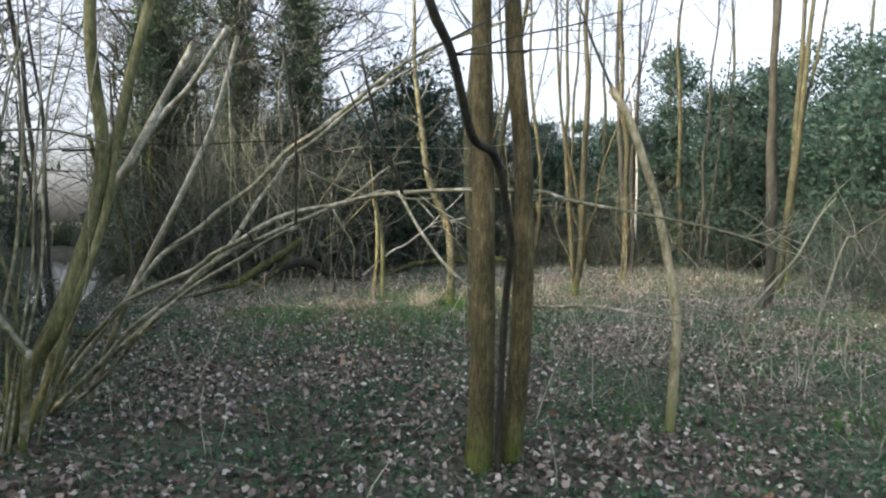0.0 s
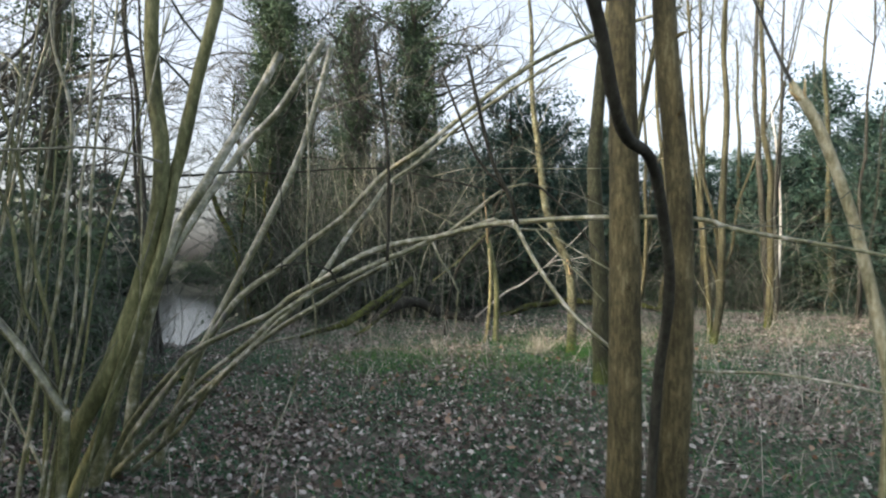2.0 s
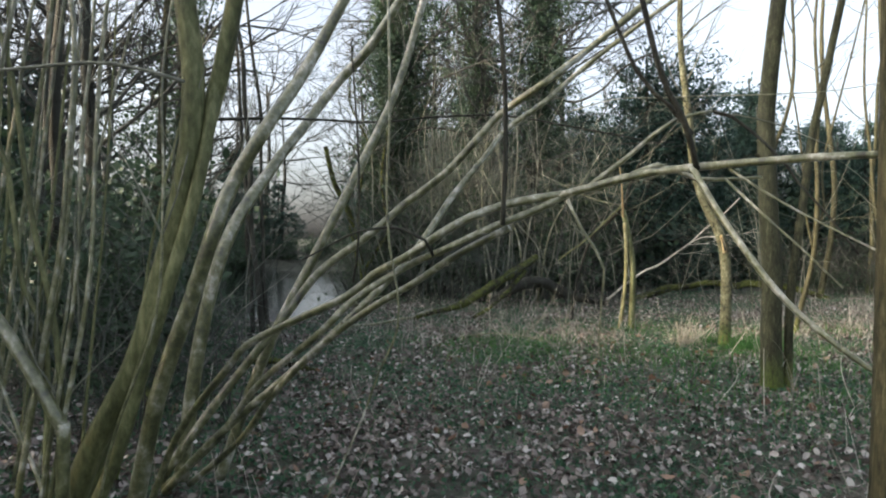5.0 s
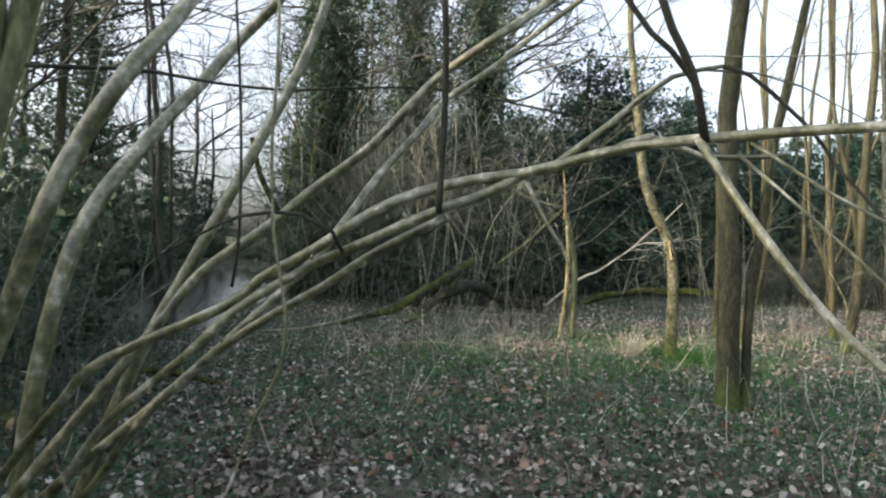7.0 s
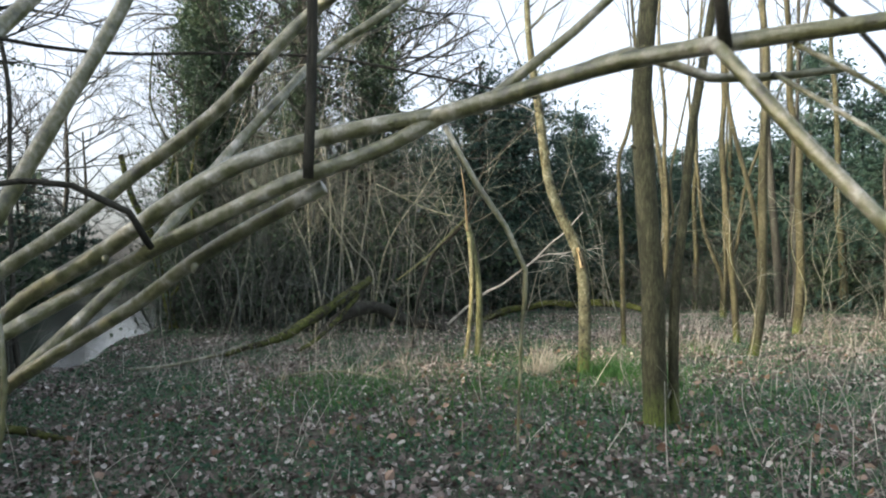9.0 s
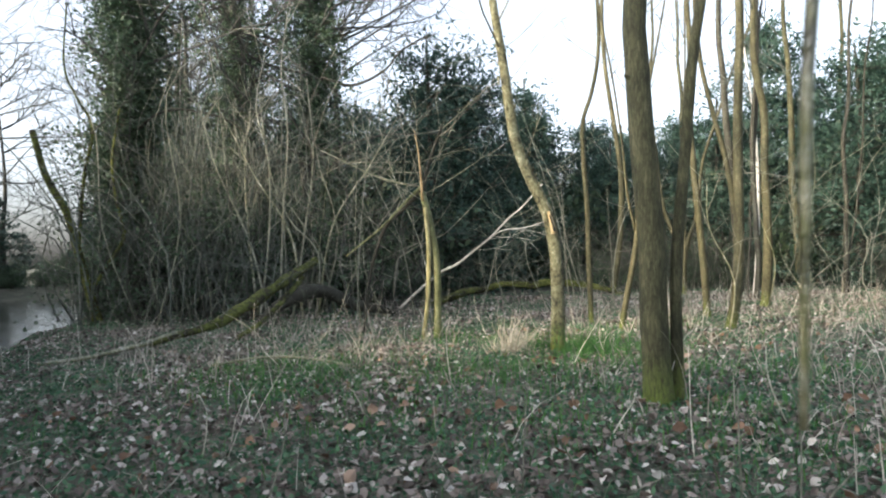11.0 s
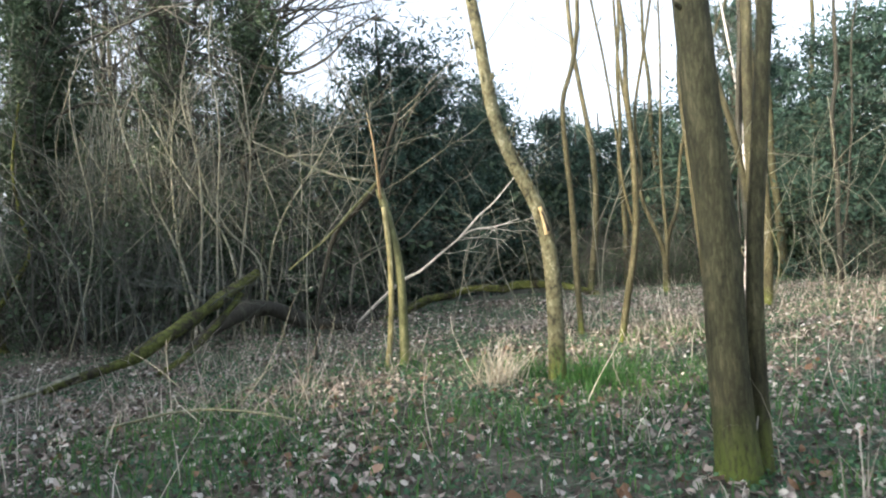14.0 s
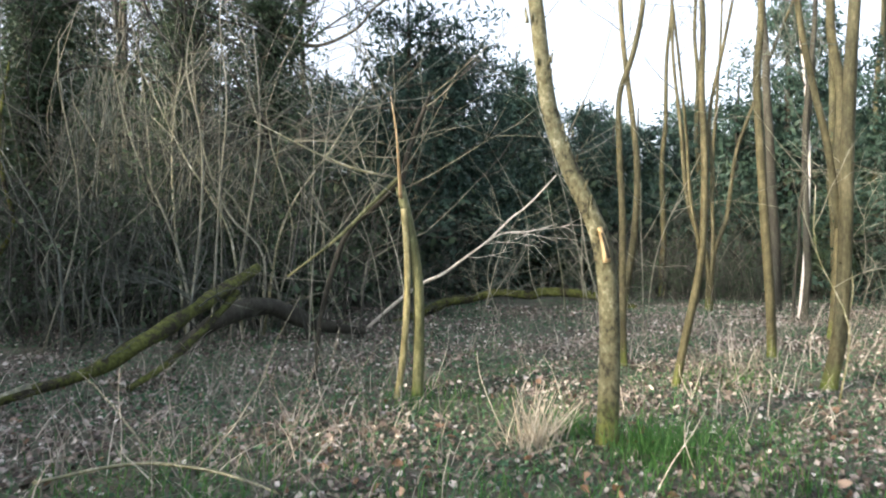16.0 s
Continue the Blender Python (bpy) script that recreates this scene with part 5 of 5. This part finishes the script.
tuft(-0.42, 13.45, 0.4, 130, 0.085, STRAW_PALE, "dry_grass_tuft", "pale upright tuft of dead grass", 1, 0.006, 0.6)
tuft(-0.3, 13.7, 0.34, 60, 0.08, STRAW_PALE, "dry_grass_tuft", "pale upright tuft of dead grass", 2, 0.006, 0.6)
tuft(0.46, 13.2, 0.26, 700, 0.2, GRASS, "grass_tuft", "fresh green grass tuft at a tree foot", 3)
tuft(-0.08, 13.8, 0.24, 260, 0.14, GRASS, "grass_tuft", "fresh green grass tuft at a tree foot", 4)

# twigs lying about
random.seed(71)
g = Geo()
for k in range(420):
    x, y = random.uniform(-6, 6), random.uniform(2.5, 18)
    if pond_depth(x, y) > 0.2:
        continue
    a = random.uniform(0, 6.283)
    l = random.uniform(0.15, 0.9)
    p = Vector((x, y, ground_z(x, y) + 0.012))
    q = Vector((x + math.cos(a) * l, y + math.sin(a) * l, 0))
    q.z = ground_z(q.x, q.y) + random.uniform(0.01, 0.12)
    m = p.lerp(q, 0.5) + Vector((random.uniform(-0.05, 0.05), random.uniform(-0.05, 0.05), 0.02))
    g.tube([p, m, q], random.uniform(0.002, 0.007), 0.002, 4, 0.15)
me = g.mesh("fallen_twigs", TWIG_PALE)
tagged(new("fallen_twigs", me), "thin dead twigs lying on the leaves", "twigs", kind="stuff")


# ---- dry weed stalks standing singly in the clearing ----
def dry_stalk(x, y, dx, h, seed):
    r = random.Random(seed)
    z = ground_z(x, y)
    ob = thing("dry_stalk", (x, y, z), "thin pale dead weed stalk standing in leaf litter", "stalk", "single dead stalks")
    g = Geo()
    bow = r.uniform(-0.05, 0.05)
    line = g.tube([(x, y, z - 0.02), (x + dx * 0.4 + bow, y + 0.02, z + h * 0.4), (x + dx * 0.8 + bow, y + r.uniform(-0.03, 0.03), z + h * 0.75), (x + dx * 1.1, y, z + h)], r.uniform(0.004, 0.0065), 0.002, 5, 0.08)
    stem = part("stem", g, r.choice((TWIG_PALE, WOOD_BLEACHED)), ob)
    for k in range(r.choice((0, 1, 2))):
        g = Geo()
        p = r.choice(line[len(line) // 2:-1])
        q = p + Vector((r.uniform(-0.08, 0.08), r.uniform(-0.05, 0.05), r.uniform(0.03, 0.12)))
        g.tube([p, p.lerp(q, 0.5) + Vector((0, 0, 0.01)), q], 0.0025, 0.0015, 4, 0.05)
        part("twig", g, TWIG_PALE, stem)


STALKS = [(-2.52, 9.45, 0.0, 0.37), (-2.35, 9.38, 0.15, 0.42), (-0.68, 8.64, 0.04, 0.6), (-2.41, 9.65, 0.15, 0.37), (-2.7, 9.89, 0.03, 0.3), (-1.56, 4.74, -0.01, 0.49), (-1.56, 4.97, 0.05, 0.36),
          (-0.47, 4.15, 0.16, 0.27), (-1.24, 15.93, 0.13, 0.78), (-1.85, 15.37, -0.28, 0.51), (0.12, 12.32, 0.29, 0.52), (-1.54, 9.9, -0.05, 0.3), (1.64, 11.44, -0.1, 0.52), (0.57, 12.87, -0.03, 0.4),
          (-2.05, 14.42, -0.09, 0.47), (0.21, 6.59, -0.15, 0.31), (3.97, 9.31, -0.22, 0.44)]
for k, (x, y, dx, h) in enumerate(STALKS):
    dry_stalk(x, y, dx, h, 500 + k)
rk = random.Random(77)
for k in range(44):
    dry_stalk(rk.uniform(-4.5, 4.5), rk.uniform(7.0, 16.5), rk.uniform(-0.25, 0.25), rk.uniform(0.25, 0.75), 540 + k)

# ---- cut log and mossy bough at the pond's near bank ----
cut = thing("cut_log", (-5.1, 7.9, ground_z(-5.1, 7.9)), "short sawn log with a pale cut end on dark soil", "log")
g = Geo()
z = ground_z(-5.0, 7.8) + 0.07
g.tube([(-5.5, 8.15, z), (-5.1, 7.9, z), (-4.8, 7.68, z + 0.01)], 0.085, 0.08, 12, 0.08, 0.1)
part("trunk", g, BARK_LOG, cut)
g = Geo()
g.tube([(-4.8, 7.68, z + 0.01), (-4.793, 7.675, z + 0.01)], 0.072, 0.07, 12, 0.01, 0.05)
part("cut_face", g, WOOD_RAW, cut, "pale sawn end grain")
z = ground_z(-4.8, 9.8)
fallen("fallen_branch", BARK_LOG, 0.04, 0.03, [(-5.6, 9.9, z - 0.02), (-5.2, 9.82, z + 0.08), (-4.8, 9.76, z + 0.09), (-4.3, 9.7, z + 0.02)], "short mossy bough lying near the water", 2, forks=0)

# ---- crooked mossy tree on the pond's edge ----
random.seed(95)
crooked = trunk_tree("tree", [
    (0.1, 0.06, [(-8.24, 19.6, -0.1), (-8.43, 19.6, 0.58), (-8.66, 19.6, 1.48), (-8.83, 19.6, 2.12), (-9.24, 19.6, 2.87), (-9.5, 19.6, 3.8)]),
    (0.045, 0.02, [(-8.4, 19.6, 0.5), (-7.95, 19.6, 1.14), (-7.67, 19.6, 1.65), (-7.81, 19.6, 2.29), (-7.88, 19.6, 3.13), (-7.7, 19.6, 4.2)]),
    (0.04, 0.016, [(-8.62, 19.6, 1.3), (-8.46, 19.6, 2.84), (-8.26, 19.6, 3.78), (-8.57, 19.6, 4.43), (-8.81, 19.6, 5.08), (-8.73, 19.6, 6.35)]),
], BARK_LOG, "crooked mossy tree leaning over the pond bank", flare=0.3, crown=False, low=5, twig=TWIG_DARK)

# ---- tall pale shrub before the thicket ----
shrub = thing("tall_shrub", (-4.3, 19.3, ground_z(-4.3, 19.3)), "tall leafless shrub with pale forking stems", "shrub")
for pts in [[(-3.72, -0.1), (-3.67, 1.13), (-4.21, 1.81), (-4.58, 2.8), (-4.77, 4.2)], [(-4.77, -0.1), (-4.57, 1.61), (-4.57, 2.95), (-4.79, 4.0), (-4.59, 5.14)], [(-4.4, -0.1), (-4.3, 1.91), (-4.19, 3.46), (-4.3, 4.71), (-4.16, 5.76)],
            [(-4.0, -0.1), (-4.21, 1.49), (-4.89, 2.66), (-5.37, 3.61)], [(-3.8, -0.1), (-3.49, 1.66), (-2.71, 2.88), (-2.16, 3.79)], [(-4.95, -0.1), (-5.13, 1.63), (-5.18, 2.98), (-5.04, 4.22)],
            [(-4.6, -0.1), (-4.95, 1.4), (-5.6, 2.9), (-5.9, 4.1)], [(-4.2, -0.1), (-3.95, 1.5), (-3.75, 3.0), (-3.85, 4.6)]]:
    y = 19.3 + random.uniform(-0.5, 0.4)
    g = Geo()
    line = g.tube([(x, y + 0.05 * z, z) for x, z in pts], random.uniform(0.02, 0.032), 0.008, 7, 0.15, 0.08)
    stem = part("stem", g, random.choice((TWIG_PALE, TWIG_PALE, BARK_HAZEL)), shrub)
    for k in range(7):
        branch(stem, TWIG_PALE, random.choice(line[len(line) // 3:]), (random.uniform(-1, 1), random.uniform(-0.5, 0.5), random.uniform(0.2, 1.0)), random.uniform(0.6, 1.5), 0.009, 1, 0.55, 0.03, 3, 4, 0.2, name="twig")

# ---- old vines hanging from a bough beside the ivy ----
vines = thing("hanging_vines", (-8.0, 20.9, ground_z(-8.0, 20.9)), "fringe of pale dead vines hanging from a bough", "vine")
g = Geo()
line = g.tube([(-8.3, 21.4, 3.9), (-7.6, 20.9, 4.25), (-7.0, 20.65, 4.35), (-6.4, 20.6, 4.25), (-5.8, 20.6, 4.05), (-5.3, 20.6, 3.6)], 0.04, 0.015, 7, 0.12, 0.1)
part("bough", g, BARK_DARK, vines)
for k in range(34):
    p = random.choice(line[6:])
    l = random.uniform(1.2, 2.7)
    y = p.y + random.uniform(-0.15, 0.15)
    g = Geo()
    g.tube([p, (p.x + random.uniform(-0.08, 0.08), y, p.z - l * 0.15), (p.x + random.uniform(-0.14, 0.14), y, p.z - l * 0.6), (p.x + random.uniform(-0.2, 0.2), y, p.z - l)], random.uniform(0.006, 0.012), 0.004, 5, 0.2)
    part("vine", g, TWIG_PALE, vines)

# ---- dead boughs lying and leaning in the grass beyond the path ----
fallen("dead_branch", TWIG_PALE, 0.022, 0.008, [(3.75, 9.05, -0.05), (3.83, 9.0, 0.38), (4.11, 9.0, 0.73), (4.38, 9.0, 1.04), (4.65, 9.0, 1.53), (4.86, 9.0, 1.78)], "pale forked dead branch standing in dry grass", 14, TWIG_PALE, forks=0)
fallen("dead_branch", TWIG_PALE, 0.018, 0.008, [(3.45, 8.0, -0.08), (3.16, 8.0, 0.53), (2.9, 8.0, 0.88), (2.62, 8.0, 1.19)], "thin pale dead branch stuck aslant in the ground", 8, TWIG_PALE, forks=0)
fallen("dead_branch", TWIG_PALE, 0.018, 0.007, [(4.8, 7.5, -0.06), (4.59, 7.5, 0.09), (4.4, 7.5, 0.27), (4.19, 7.5, 0.42), (3.9, 7.6, 0.75)], "thin pale dead branch propped in dry grass", 10, TWIG_PALE, forks=0)
fallen("dead_branch", TWIG_PALE, 0.02, 0.008, [(4.9, 9.5, -0.08), (4.94, 9.5, 0.24), (5.22, 9.5, 1.13), (5.36, 9.5, 1.28), (5.62, 9.6, 0.98)], "bent pale dead branch among brushwood", 12, TWIG_PALE, forks=0)
